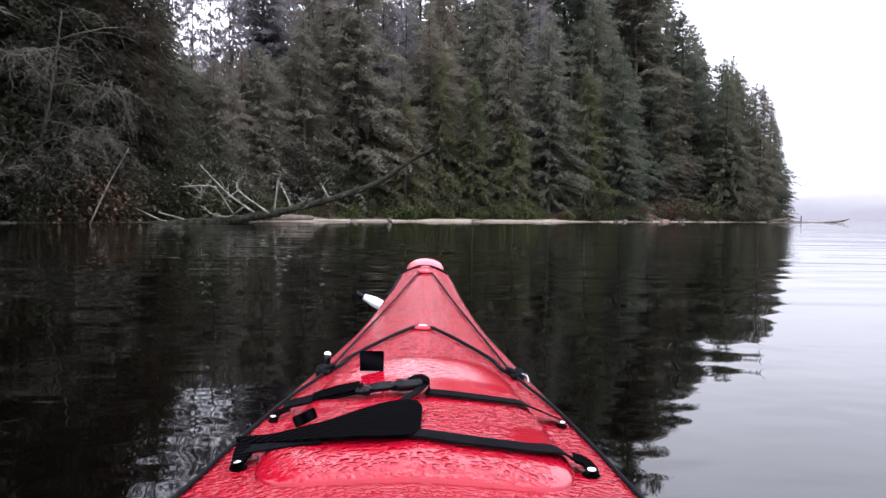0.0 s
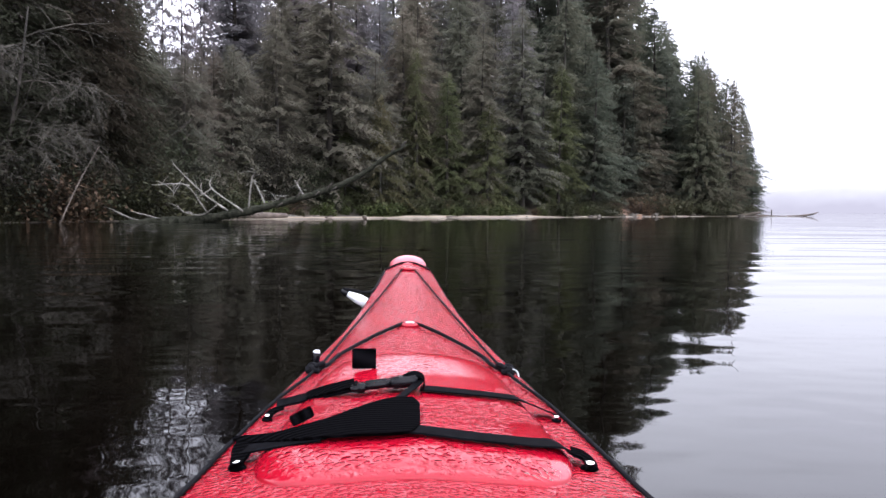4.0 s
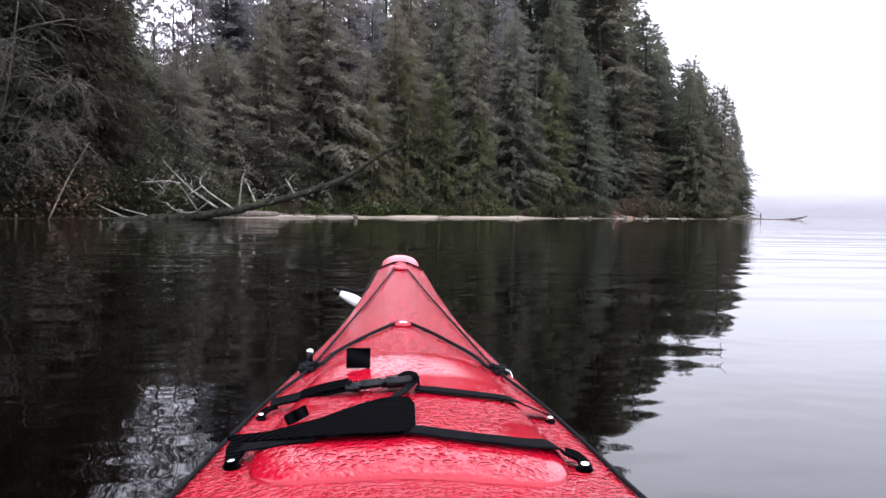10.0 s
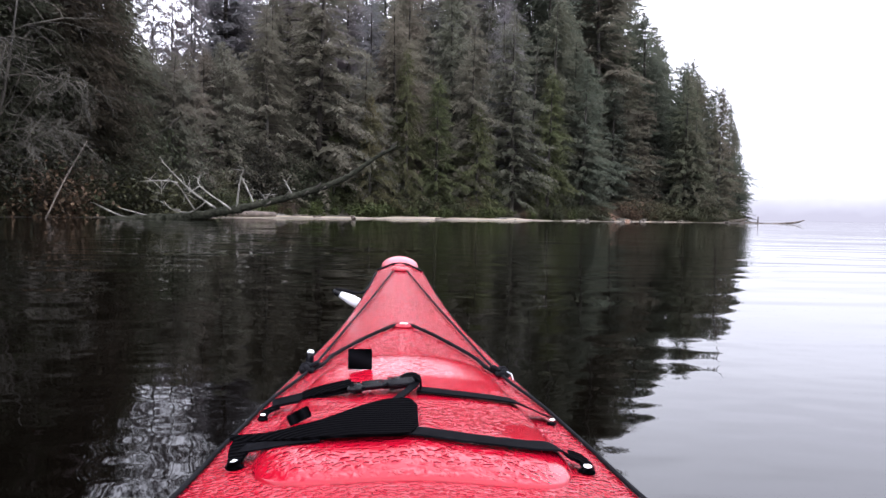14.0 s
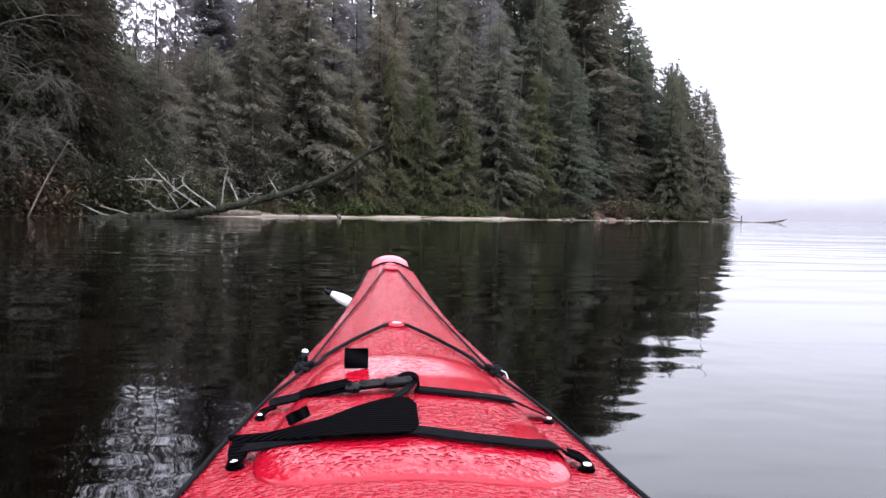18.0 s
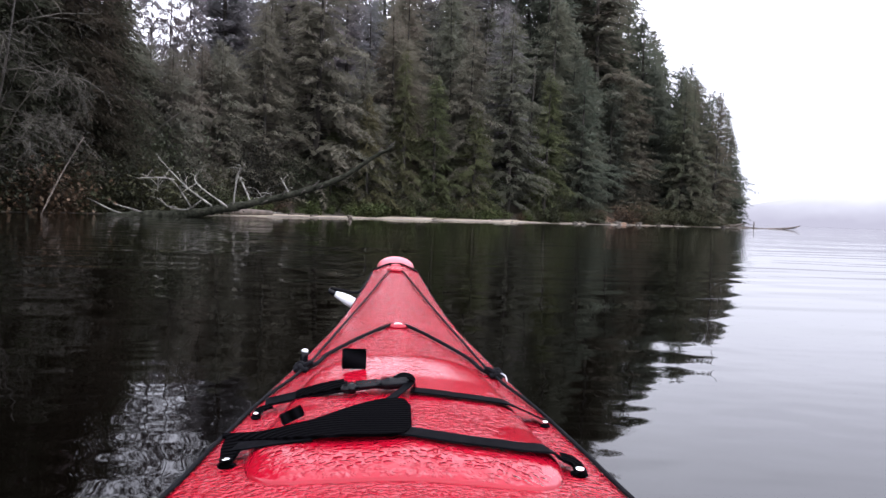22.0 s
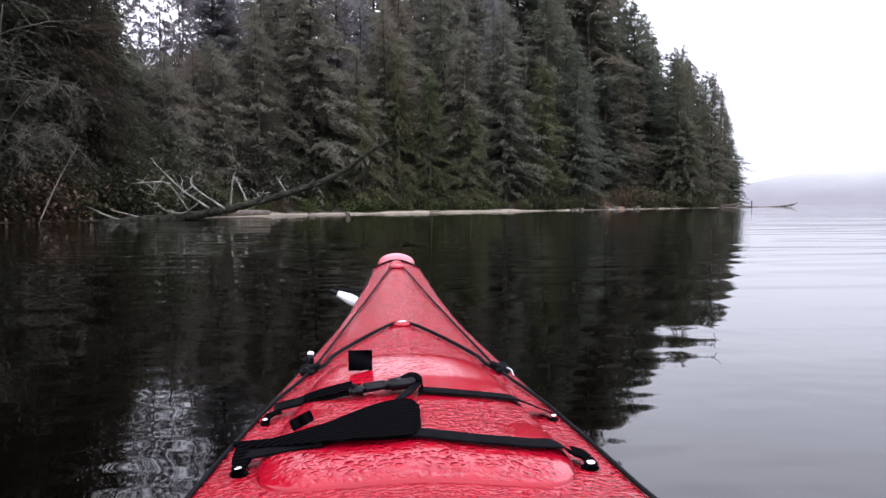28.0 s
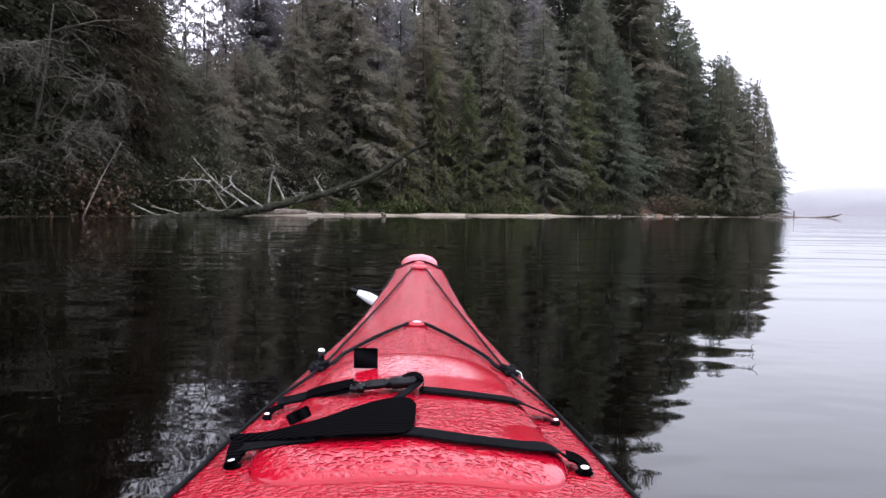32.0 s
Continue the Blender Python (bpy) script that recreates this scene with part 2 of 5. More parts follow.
def wet_red_material(name, patchy, rough, spec, coat, dry, left, relief):
    """Glossy red gelcoat, beaded with flat rain drops that slide off the steep faces."""
    m = bpy.data.materials.new(name)
    m.use_nodes = True
    n, l = m.node_tree.nodes, m.node_tree.links
    b = n["Principled BSDF"]
    co = n.new("ShaderNodeTexCoord")
    mp = n.new("ShaderNodeMapping")
    mp.inputs["Scale"].default_value = (0.85, 1.0, 1.0)
    l.new(co.outputs["Object"], mp.inputs["Vector"])
    wear = n.new("ShaderNodeTexNoise")
    wear.inputs["Scale"].default_value, wear.inputs["Detail"].default_value = 9, 5
    l.new(mp.outputs[0], wear.inputs["Vector"])
    ramp = n.new("ShaderNodeValToRGB")
    ramp.color_ramp.elements[0].color, ramp.color_ramp.elements[1].color = (0.170, 0.0012, 0.0070, 1), (0.252, 0.0026, 0.0125, 1)
    l.new(wear.outputs["Fac"], ramp.inputs[0])
    l.new(ramp.outputs[0], b.inputs["Base Color"])
    b.inputs["Roughness"].default_value = rough
    b.inputs["Specular IOR Level"].default_value = spec
    b.inputs["Coat Roughness"].default_value = 0.03
    warp = n.new("ShaderNodeTexNoise")
    warp.inputs["Scale"].default_value, warp.inputs["Detail"].default_value = 45, 3
    l.new(mp.outputs[0], warp.inputs["Vector"])
    push = n.new("ShaderNodeVectorMath")
    push.operation = "MULTIPLY_ADD"
    push.inputs[1].default_value = (0.014, 0.014, 0.0)
    l.new(warp.outputs["Color"], push.inputs[0])
    l.new(mp.outputs[0], push.inputs[2])
    total = None
    for scale, share in ((112, 1.0), (240, 0.35)):
        drops = n.new("ShaderNodeTexVoronoi")
        drops.voronoi_dimensions = "2D"
        drops.inputs["Scale"].default_value = scale
        l.new(push.outputs[0], drops.inputs["Vector"])
        dome = n.new("ShaderNodeValToRGB")
        dome.color_ramp.interpolation = "EASE"
        dome.color_ramp.elements[0].position, dome.color_ramp.elements[0].color = 0.10, (1, 1, 1, 1)
        dome.color_ramp.elements[1].position, dome.color_ramp.elements[1].color = 0.50, (0, 0, 0, 1)
        l.new(drops.outputs["Distance"], dome.inputs[0])
        pick = n.new("ShaderNodeMath")
        pick.operation = "MULTIPLY"
        l.new(dome.outputs[0], pick.inputs[0])
        l.new(drops.outputs["Color"], pick.inputs[1])
        k = n.new("ShaderNodeMath")
        k.operation = "MULTIPLY_ADD"
        k.inputs[1].default_value = share
        l.new(pick.outputs[0], k.inputs[0])
        if total is not None:
            l.new(total, k.inputs[2])
        else:
            k.inputs[2].default_value = 0.0
        total = k.outputs[0]
    where = n.new("ShaderNodeTexNoise")
    where.inputs["Scale"].default_value, where.inputs["Detail"].default_value = 7, 2
    l.new(mp.outputs[0], where.inputs["Vector"])
    wcut = n.new("ShaderNodeValToRGB")
    wcut.color_ramp.elements[0].position, wcut.color_ramp.elements[1].position = patchy, patchy + 0.15
    l.new(where.outputs["Fac"], wcut.inputs[0])
    steep = n.new("ShaderNodeSeparateXYZ")
    l.new(n.new("ShaderNodeNewGeometry").outputs["Normal"], steep.inputs[0])
    flat = n.new("ShaderNodeMapRange")
    flat.inputs["From Min"].default_value, flat.inputs["From Max"].default_value = 0.80, 0.93
    l.new(steep.outputs["Z"], flat.inputs["Value"])
    mul = n.new("ShaderNodeMath")
    mul.operation = "MULTIPLY"
    l.new(total, mul.inputs[0])
    l.new(wcut.outputs[0], mul.inputs[1])
    held = n.new("ShaderNodeMath")
    held.operation = "MULTIPLY"
    l.new(mul.outputs[0], held.inputs[0])
    l.new(flat.outputs[0], held.inputs[1])
    # the swelling front of the cover and the sloping bow have shed most of their drops
    along = n.new("ShaderNodeSeparateXYZ")
    l.new(co.outputs["Object"], along.inputs[0])
    shed = n.new("ShaderNodeMapRange")
    shed.inputs["From Min"].default_value, shed.inputs["From Max"].default_value = dry
    shed.inputs["To Min"].default_value, shed.inputs["To Max"].default_value = 1.0, left
    l.new(along.outputs["Y"], shed.inputs["Value"])
    kept = n.new("ShaderNodeMath")
    kept.operation = "MULTIPLY"
    l.new(held.outputs[0], kept.inputs[0])
    l.new(shed.outputs[0], kept.inputs[1])
    held = kept
    bm = n.new("ShaderNodeBump")
    bm.inputs["Strength"].default_value, bm.inputs["Distance"].default_value = 1.0, relief
    l.new(held.outputs[0], bm.inputs["Height"])
    b.inputs["Coat Weight"].default_value = coat
    l.new(bm.outputs[0], b.inputs["Normal"])
    l.new(bm.outputs[0], b.inputs["Coat Normal"])
    return m


def webbing_material():
    m = material("black_webbing", (0.0008, 0.0008, 0.001), (0.0018, 0.0018, 0.0022), 1.0, 60, spec=0.01)
    n, l = m.node_tree.nodes, m.node_tree.links
    co = n.new("ShaderNodeTexCoord")
    w = n.new("ShaderNodeTexWave")
    w.bands_direction = "Y"
    w.inputs["Scale"].default_value = 42
    l.new(co.outputs["Object"], w.inputs["Vector"])
    bm = n.new("ShaderNodeBump")
    bm.inputs["Distance"].default_value = 0.003
    l.new(w.outputs["Fac"], bm.inputs["Height"])
    l.new(bm.outputs[0], n["Principled BSDF"].inputs["Normal"])
    rib = n.new("ShaderNodeMixRGB")
    rib.inputs[1].default_value, rib.inputs[2].default_value = (0.0003, 0.0003, 0.0004, 1), (0.0026, 0.0025, 0.0032, 1)
    l.new(w.outputs["Fac"], rib.inputs[0])
    l.new(rib.outputs[0], n["Principled BSDF"].inputs["Base Color"])
    return m


WATER = water_material()
RED = wet_red_material("wet_red_gelcoat", 0.22, 0.16, 0.23, 0.13, (1.22, 1.6), 0.38, 0.0037)
RED_LID = wet_red_material("wet_red_hatch", 0.40, 0.16, 0.21, 0.12, (0.945, 0.985), 0.14, 0.0027)
BLACK_CORD = material("black_cord", (0.002, 0.002, 0.003), (0.008, 0.008, 0.009), 0.85, 300, 0.0005, fine=900, spec=0.05)
WEBBING = webbing_material()
GREY_STRAP = material("wet_grey_strap", (0.0015, 0.0015, 0.002), (0.004, 0.004, 0.005), 0.85, 90, 0.0004, fine=500, spec=0.02)
PLASTIC = material("black_plastic", (0.002, 0.002, 0.003), (0.005, 0.005, 0.006), 0.16, 40, spec=0.12)
STEEL = material("bright_steel", (0.6, 0.6, 0.58), (0.8, 0.8, 0.78), 0.18, 50, metal=1.0)
# paleness of the bow's nose is the sky's reflection, put into the colour
RED_PALE = material("sky_paled_red", (0.34, 0.045, 0.06), (0.46, 0.10, 0.12), 0.3, 14, 0.0004, fine=260)
WHITE_PLASTIC = material("white_plastic", (0.44, 0.45, 0.47), (0.56, 0.57, 0.58), 0.35, 30)
SAND = material("damp_sand", (0.23, 0.19, 0.145), (0.35, 0.30, 0.23), 0.85, 0.9, 0.03, fine=9)
SOIL = material("dark_forest_soil", (0.018, 0.013, 0.009), (0.06, 0.045, 0.03), 0.95, 0.8, 0.12, fine=4)
CLAY = material("orange_clay_bank", (0.11, 0.062, 0.040), (0.22, 0.135, 0.09), 0.9, 1.2, 0.1, fine=5)
ROCK = material("grey_shore_rock", (0.045, 0.040, 0.034), (0.13, 0.115, 0.10), 0.9, 1.6, 0.06, fine=7, spec=0.1)
BARK = material("dark_conifer_bark", (0.012, 0.010, 0.008), (0.045, 0.036, 0.028), 0.9, 3, 0.04, stretch=(1, 1, 0.2), fine=14)
MOSSY = material("mossy_log_bark", (0.004, 0.005, 0.0025), (0.034, 0.034, 0.025), 0.95, 6.5, 0.06, fine=12, spec=0.08)
GREY_WOOD = material("weathered_grey_wood", (0.065, 0.060, 0.052), (0.215, 0.20, 0.175), 0.8, 3, 0.02, stretch=(1, 1, 1), fine=20)
ALDER = material("lichen_alder_bark", (0.020, 0.017, 0.012), (0.062, 0.054, 0.040), 0.9, 1.5, 0.02, fine=12)
DRIFT = material("brown_driftwood", (0.035, 0.027, 0.021), (0.105, 0.082, 0.066), 0.85, 2, 0.03, fine=12)
# mist over the slope is put into this paled needle colour
MIST_FIR = needles("mist_grey_fir_needles", ((0.172, 0.164, 0.169), (0.196, 0.177, 0.178), (0.172, 0.170, 0.176), (0.206, 0.177, 0.180), (0.186, 0.174, 0.169)), 0.05, 0.65, 0.58)
GREEN_FIR = needles("dark_green_fir_needles", ((0.091, 0.103, 0.077), (0.115, 0.115, 0.083), (0.095, 0.107, 0.083), (0.123, 0.107, 0.081), (0.101, 0.113, 0.073)), 0.05, 0.65, 0.58)
HEMLOCK = needles("hemlock_needles", ((0.125, 0.128, 0.095), (0.156, 0.143, 0.111), (0.128, 0.134, 0.104), (0.168, 0.140, 0.114), (0.131, 0.134, 0.090)), 0.05, 0.65, 0.58)
# hemlock colour darkened: the bank's shade is put into the base tones
SHADED_HEMLOCK = needles("shaded_hemlock_needles", ((0.035, 0.037, 0.024), (0.050, 0.043, 0.031), (0.038, 0.040, 0.027), (0.052, 0.042, 0.031)), 0.05, 0.7, 0.58)
# brownish needles, darkened further to carry the near bank's shade
BANK_FIR = needles("shaded_brownish_fir_needles", ((0.079, 0.074, 0.066), (0.098, 0.082, 0.076), (0.080, 0.078, 0.071), (0.104, 0.082, 0.079)), 0.05, 0.7, 0.58)
CEDAR = needles("yellowish_cedar_fronds", ((0.103, 0.102, 0.052), (0.085, 0.097, 0.048), (0.122, 0.103, 0.060), (0.089, 0.092, 0.048)), 0.05, 0.7, 0.58)
BRUSH = material("green_shore_brush", (0.013, 0.016, 0.007), (0.045, 0.051, 0.022), 0.6, 0.6, island=0.6, tint=(0.055, 0.05, 0.026, 0.8), spec=0.2, leafy=0.3)
THICKET = material("brown_green_thicket", (0.010, 0.009, 0.006), (0.030, 0.027, 0.018), 0.7, 0.5, island=0.6, tint=(0.036, 0.044, 0.022, 0.8), spec=0.2, leafy=0.3)
GRASS = material("fresh_green_clumps", (0.030, 0.040, 0.012), (0.082, 0.098, 0.034), 0.6, 0.6, island=0.6, spec=0.2, leafy=0.3)
RUST = material("rusty_brown_brush", (0.038, 0.026, 0.016), (0.105, 0.068, 0.042), 0.7, 0.6, island=0.6, spec=0.2, leafy=0.3)
WET_SAND = material("wet_dark_sand", (0.06, 0.048, 0.038), (0.12, 0.10, 0.08), 0.45, 1.2, 0.02, fine=9)

# ---- building helpers ----
rng = random.Random(7)


def mesh_of(name, verts, faces, mat, smooth=False):
    me = bpy.data.meshes.new(name)
    me.from_pydata([tuple(v) for v in verts], [], faces)
    me.materials.append(mat)
    if smooth:
        me.polygons.foreach_set("use_smooth", [True] * len(me.polygons))
    me.update()
    return me


def part_mesh(name, me, parent, label=""):
    ob = new(name, me)
    ob.parent = parent
    return tagged(ob, label)


def part(name, bm, mat, parent, label="", smooth=True):
    me = bpy.data.meshes.new(name)
    bm.to_mesh(me)
    bm.free()
    me.materials.append(mat)
    if smooth:
        me.polygons.foreach_set("use_smooth", [True] * len(me.polygons))
    return part_mesh(name, me, parent, label)


def tube_into(verts, faces, pts, radii, sides=6, wobble=0.0, cap=True):
    """A tapered tube along a line of points, appended to verts and faces."""
    pts = [Vector(p) for p in pts]
    base = len(verts)
    up = Vector((0.31, 0.17, 0.93)).normalized()
    for i, p in enumerate(pts):
        d = (pts[min(i + 1, len(pts) - 1)] - pts[max(i - 1, 0)]).normalized()
        a = d.cross(up)
        if a.length < 1e-4:
            a = d.cross(Vector((1, 0, 0)))
        a.normalize()
        b = d.cross(a)
        for k in range(sides):
            ang = 2 * math.pi * k / sides
            r = radii[i] * (1 + wobble * (rng.random() - 0.5))
            verts.append(p + a * (r * math.cos(ang)) + b * (r * math.sin(ang)))
    for i in range(len(pts) - 1):
        for k in range(sides):
            q = base + i * sides
            k2 = (k + 1) % sides
            faces.append((q + k, q + k2, q + sides + k2, q + sides + k))
    if cap:
        faces.append(tuple(base + k for k in reversed(range(sides))))
        q = base + (len(pts) - 1) * sides
        faces.append(tuple(q + k for k in range(sides)))


def smooth_line(pts, n):
    """Catmull-Rom line through the points."""
    pts = [Vector(p) for p in pts]
    ext = [pts[0] * 2 - pts[1], *pts, pts[-1] * 2 - pts[-2]]
    out = []
    for i in range(len(pts) - 1):
        a, b, c, d = ext[i:i + 4]
        for k in range(n):
            t = k / n
            out.append(0.5 * (2 * b + (c - a) * t + (2 * a - 5 * b + 4 * c - d) * t * t + (3 * b - a - 3 * c + d) * t ** 3))
    out.append(pts[-1])
    return out


def tube(name, pts, radii, mat, parent, sides=8, n=4, wobble=0.0, label=""):
    line = smooth_line(pts, n)
    if not isinstance(radii, (list, tuple)):
        radii = [radii, radii]
    rr = [float(np.interp(i / (len(line) - 1), np.linspace(0, 1, len(radii)), radii)) for i in range(len(line))]
    v, f = [], []
    tube_into(v, f, line, rr, sides, wobble)
    return part_mesh(name, mesh_of(name, v, f, mat, True), parent, label)


def ball(bm, at, size, seg=12):
    bmesh.ops.create_uvsphere(bm, u_segments=seg, v_segments=seg // 2 + 1, radius=1.0, matrix=Matrix.Translation(at) @ Matrix.Diagonal((*size, 1)))


def polar(az, el, r):
    """A place by its bearing from the kayak's bow line, its height angle and its distance from the paddler's eye."""
    a = radians(az)
    return Vector((r * math.sin(a), r * math.cos(a), 0.5 + r * math.tan(radians(el))))


# ---- the lake and the land ----
half = 2600.0
lake = new("water", mesh_of("water", [(-half, -half, 0), (half, -half, 0), (half, half, 0), (-half, half, 0)], [(0, 1, 2, 3)], WATER))
tagged(lake, "dark calm lake water with faint ripples", "water", kind="structure")

SHORE = smooth_line([(-33, -12, 0), (-28, 8, 0), (-22.5, 22, 0), (-16.5, 33.5, 0), (-13.0, 40.0, 0), (-10.0, 47.0, 0), (-3.9, 55.0, 0), (4.6, 62.8, 0), (15.8, 72.0, 0),
                     (23.4, 79.5, 0), (32.6, 87.5, 0), (41.4, 94.5, 0), (47.0, 101.2, 0), (51.4, 110, 0), (56.0, 122, 0), (60, 150, 0), (50, 240, 0)], 12)
SHORE_LEN = [0.0]
for a, b in zip(SHORE, SHORE[1:]):
    SHORE_LEN.append(SHORE_LEN[-1] + (b - a).length)


def shore_at(s):
    """Point of the waterline at the length s, and the way inland."""
    i = min(max(int(np.searchsorted(SHORE_LEN, s)) - 1, 0), len(SHORE) - 2)
    t = (s - SHORE_LEN[i]) / (SHORE_LEN[i + 1] - SHORE_LEN[i])
    p = SHORE[i].lerp(SHORE[i + 1], t)
    d = (SHORE[min(i + 3, len(SHORE) - 1)] - SHORE[max(i - 3, 0)]).normalized()
    return p, Vector((-d.y, d.x, 0))


BEARINGS = [math.degrees(math.atan2(p.x, p.y)) for p in SHORE]
LAST = int(np.argmax(BEARINGS))


def shore_s(az):
    """The length along the waterline that is seen at a bearing."""
    return float(np.interp(az, BEARINGS[:LAST], SHORE_LEN[:LAST]))


S_BEACH0, S_BEACH1, S_TIP = shore_s(-13.5), shore_s(13.5), shore_s(24.2)


def beach(s):
    """1 on the sandy beach, 0 on the dark banks."""
    b = max(0.0, min(1.0, (s - S_BEACH0) / 5, (S_BEACH1 - s) / 14))
    return max(b, 0.22) if S_BEACH1 - 10 < s < S_TIP else b


def land_z(s, d, az):
    b = beach(s)
    # beyond -25 degrees an unseen rise is added to block the sky
    hill = 0.05 + 0.52 * max(0.0, min(1.0, (az + 11) / 12)) + 0.75 * max(0.0, min(1.0, (-25 - az) / 4))
    if d <= 0:
        return 0.22 * d
    z = min(d, 3.2) * (0.075 + 0.02 * b)
    if d > 3.2:
        z += min(d - 3.2, 2.0) * 0.30
    if d > 5.2:
        z += (min(d, 14) - 5.2) * min(hill, 0.3)
    if d > 14:
        z += (min(d, 90 if az > -12 else 40) - 14) * hill
    return z


def land_point(s, d):
    p, n = shore_at(s)
    q = p + n * d
    lump = noise.noise((q.x * 0.35, q.y * 0.35, 0.0)) * min(max(d, 0) * 0.06, 0.5)
    q.z = land_z(s, d, math.degrees(math.atan2(q.x, q.y))) + lump
    return q


SHORE_XY = np.array([(p.x, p.y) for p in SHORE])


def land_at(x, y):
    """The ground's point over a place in plan, and its distance inland."""
    i = int(np.argmin(((SHORE_XY - (x, y)) ** 2).sum(1)))
    p, n = shore_at(SHORE_LEN[i])
    d = (Vector((x, y, 0)) - p).dot(n)
    q = land_point(SHORE_LEN[i], d)
    return Vector((x, y, q.z)), d, SHORE_LEN[i]


def shore_range(az):
    p, n = shore_at(shore_s(az))
    return math.hypot(p.x, p.y)


def build_land():
    ss = list(np.arange(0, SHORE_LEN[-1], 1.2))
    ds = [-14, -5, -2, -0.6, 0, 0.5, 1.1, 1.8, 2.5, 3.2, 3.8, 4.5, 5.4, 7, 9.5, 13, 18, 26, 38, 55, 80, 140]
    verts, faces, idx = [], [], []
    for s in ss:
        for d in ds:
            jit = 0.35 * noise.noise((s * 0.5, d * 3.0, 4.0)) if 0 < d < 6 else 0.0
            verts.append(land_point(s, d + jit))
    w = len(ds)
    for i in range(len(ss) - 1):
        for j in range(w - 1):
            faces.append((i * w + j, (i + 1) * w + j, (i + 1) * w + j + 1, i * w + j + 1))
            b = beach(ss[i])
            idx.append(3 if ds[j] < 0.45 else 1 if ds[j] < 1.75 * b ** 0.5 else (2 if abs(ss[i] - shore_s(17.3)) < 3.0 - 0.18 * ds[j] and 0 <= ds[j] < 10 else 0))
    me = mesh_of("ground", verts, faces, SOIL, True)
    me.materials.append(SAND)
    me.materials.append(CLAY)
    me.materials.append(WET_SAND)
    me.polygons.foreach_set("material_index", idx)
    tagged(new("ground", me), "wooded lakeside hill with a strip of pale sand beach", "ground", kind="structure")


build_land()


def far_hill():
    """A pale ridge across the lake, lost in the mist: its hazy tone is emitted."""
    m = bpy.data.materials.new("misty_far_hill_glow")
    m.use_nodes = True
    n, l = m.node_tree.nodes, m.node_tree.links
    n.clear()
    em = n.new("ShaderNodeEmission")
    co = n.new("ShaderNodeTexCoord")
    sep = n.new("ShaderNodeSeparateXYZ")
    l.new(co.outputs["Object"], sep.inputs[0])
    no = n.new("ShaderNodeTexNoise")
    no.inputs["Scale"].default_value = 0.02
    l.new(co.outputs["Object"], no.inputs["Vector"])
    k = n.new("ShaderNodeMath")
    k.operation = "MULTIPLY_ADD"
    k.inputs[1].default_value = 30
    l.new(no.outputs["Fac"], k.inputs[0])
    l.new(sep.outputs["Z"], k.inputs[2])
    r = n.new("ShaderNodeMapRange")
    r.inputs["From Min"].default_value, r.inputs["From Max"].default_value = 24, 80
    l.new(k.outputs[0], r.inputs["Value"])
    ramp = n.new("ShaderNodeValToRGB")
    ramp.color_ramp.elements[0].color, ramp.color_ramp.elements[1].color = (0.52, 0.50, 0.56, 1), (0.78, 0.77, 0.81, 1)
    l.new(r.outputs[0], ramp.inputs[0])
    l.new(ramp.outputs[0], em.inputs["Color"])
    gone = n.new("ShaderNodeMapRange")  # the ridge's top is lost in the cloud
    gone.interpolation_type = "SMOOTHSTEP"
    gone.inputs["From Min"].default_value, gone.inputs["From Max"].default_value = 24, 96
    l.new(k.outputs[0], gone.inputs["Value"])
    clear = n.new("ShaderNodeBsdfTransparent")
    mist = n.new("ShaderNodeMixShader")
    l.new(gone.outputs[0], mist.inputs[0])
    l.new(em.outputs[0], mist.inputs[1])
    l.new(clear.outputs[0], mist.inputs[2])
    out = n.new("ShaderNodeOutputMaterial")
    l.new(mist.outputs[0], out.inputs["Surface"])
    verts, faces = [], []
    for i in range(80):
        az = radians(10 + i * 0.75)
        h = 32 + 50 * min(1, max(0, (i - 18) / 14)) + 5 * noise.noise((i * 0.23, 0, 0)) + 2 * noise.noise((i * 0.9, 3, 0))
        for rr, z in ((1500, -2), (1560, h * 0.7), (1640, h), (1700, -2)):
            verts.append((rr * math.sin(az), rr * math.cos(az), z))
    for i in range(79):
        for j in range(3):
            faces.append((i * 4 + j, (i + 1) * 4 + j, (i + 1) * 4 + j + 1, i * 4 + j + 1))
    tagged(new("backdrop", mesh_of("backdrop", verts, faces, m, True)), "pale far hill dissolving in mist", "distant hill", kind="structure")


far_hill()

# ---- trees ----


def frond(verts, faces, base, way, side, length, width, sag):
    """One flat needle spray, folded along its middle."""
    n = len(verts)
    mid = base + way * (length * 0.45)
    dn = Vector((0, 0, -sag))
    verts += [base, mid + side * width + dn * 0.6, base + way * length + dn, mid - side * width + dn * 0.6]
    faces.append((n, n + 1, n + 2, n + 3))


def spray(verts, faces, base, way, side, length, width, sag):
    """One small tapering needle spray."""
    n = len(verts)
    dn = Vector((0, 0, -sag))
    verts += [base + side * width, base - side * width + way * (length * 0.2), base + way * length + dn]
    faces.append((n, n + 1, n + 2))


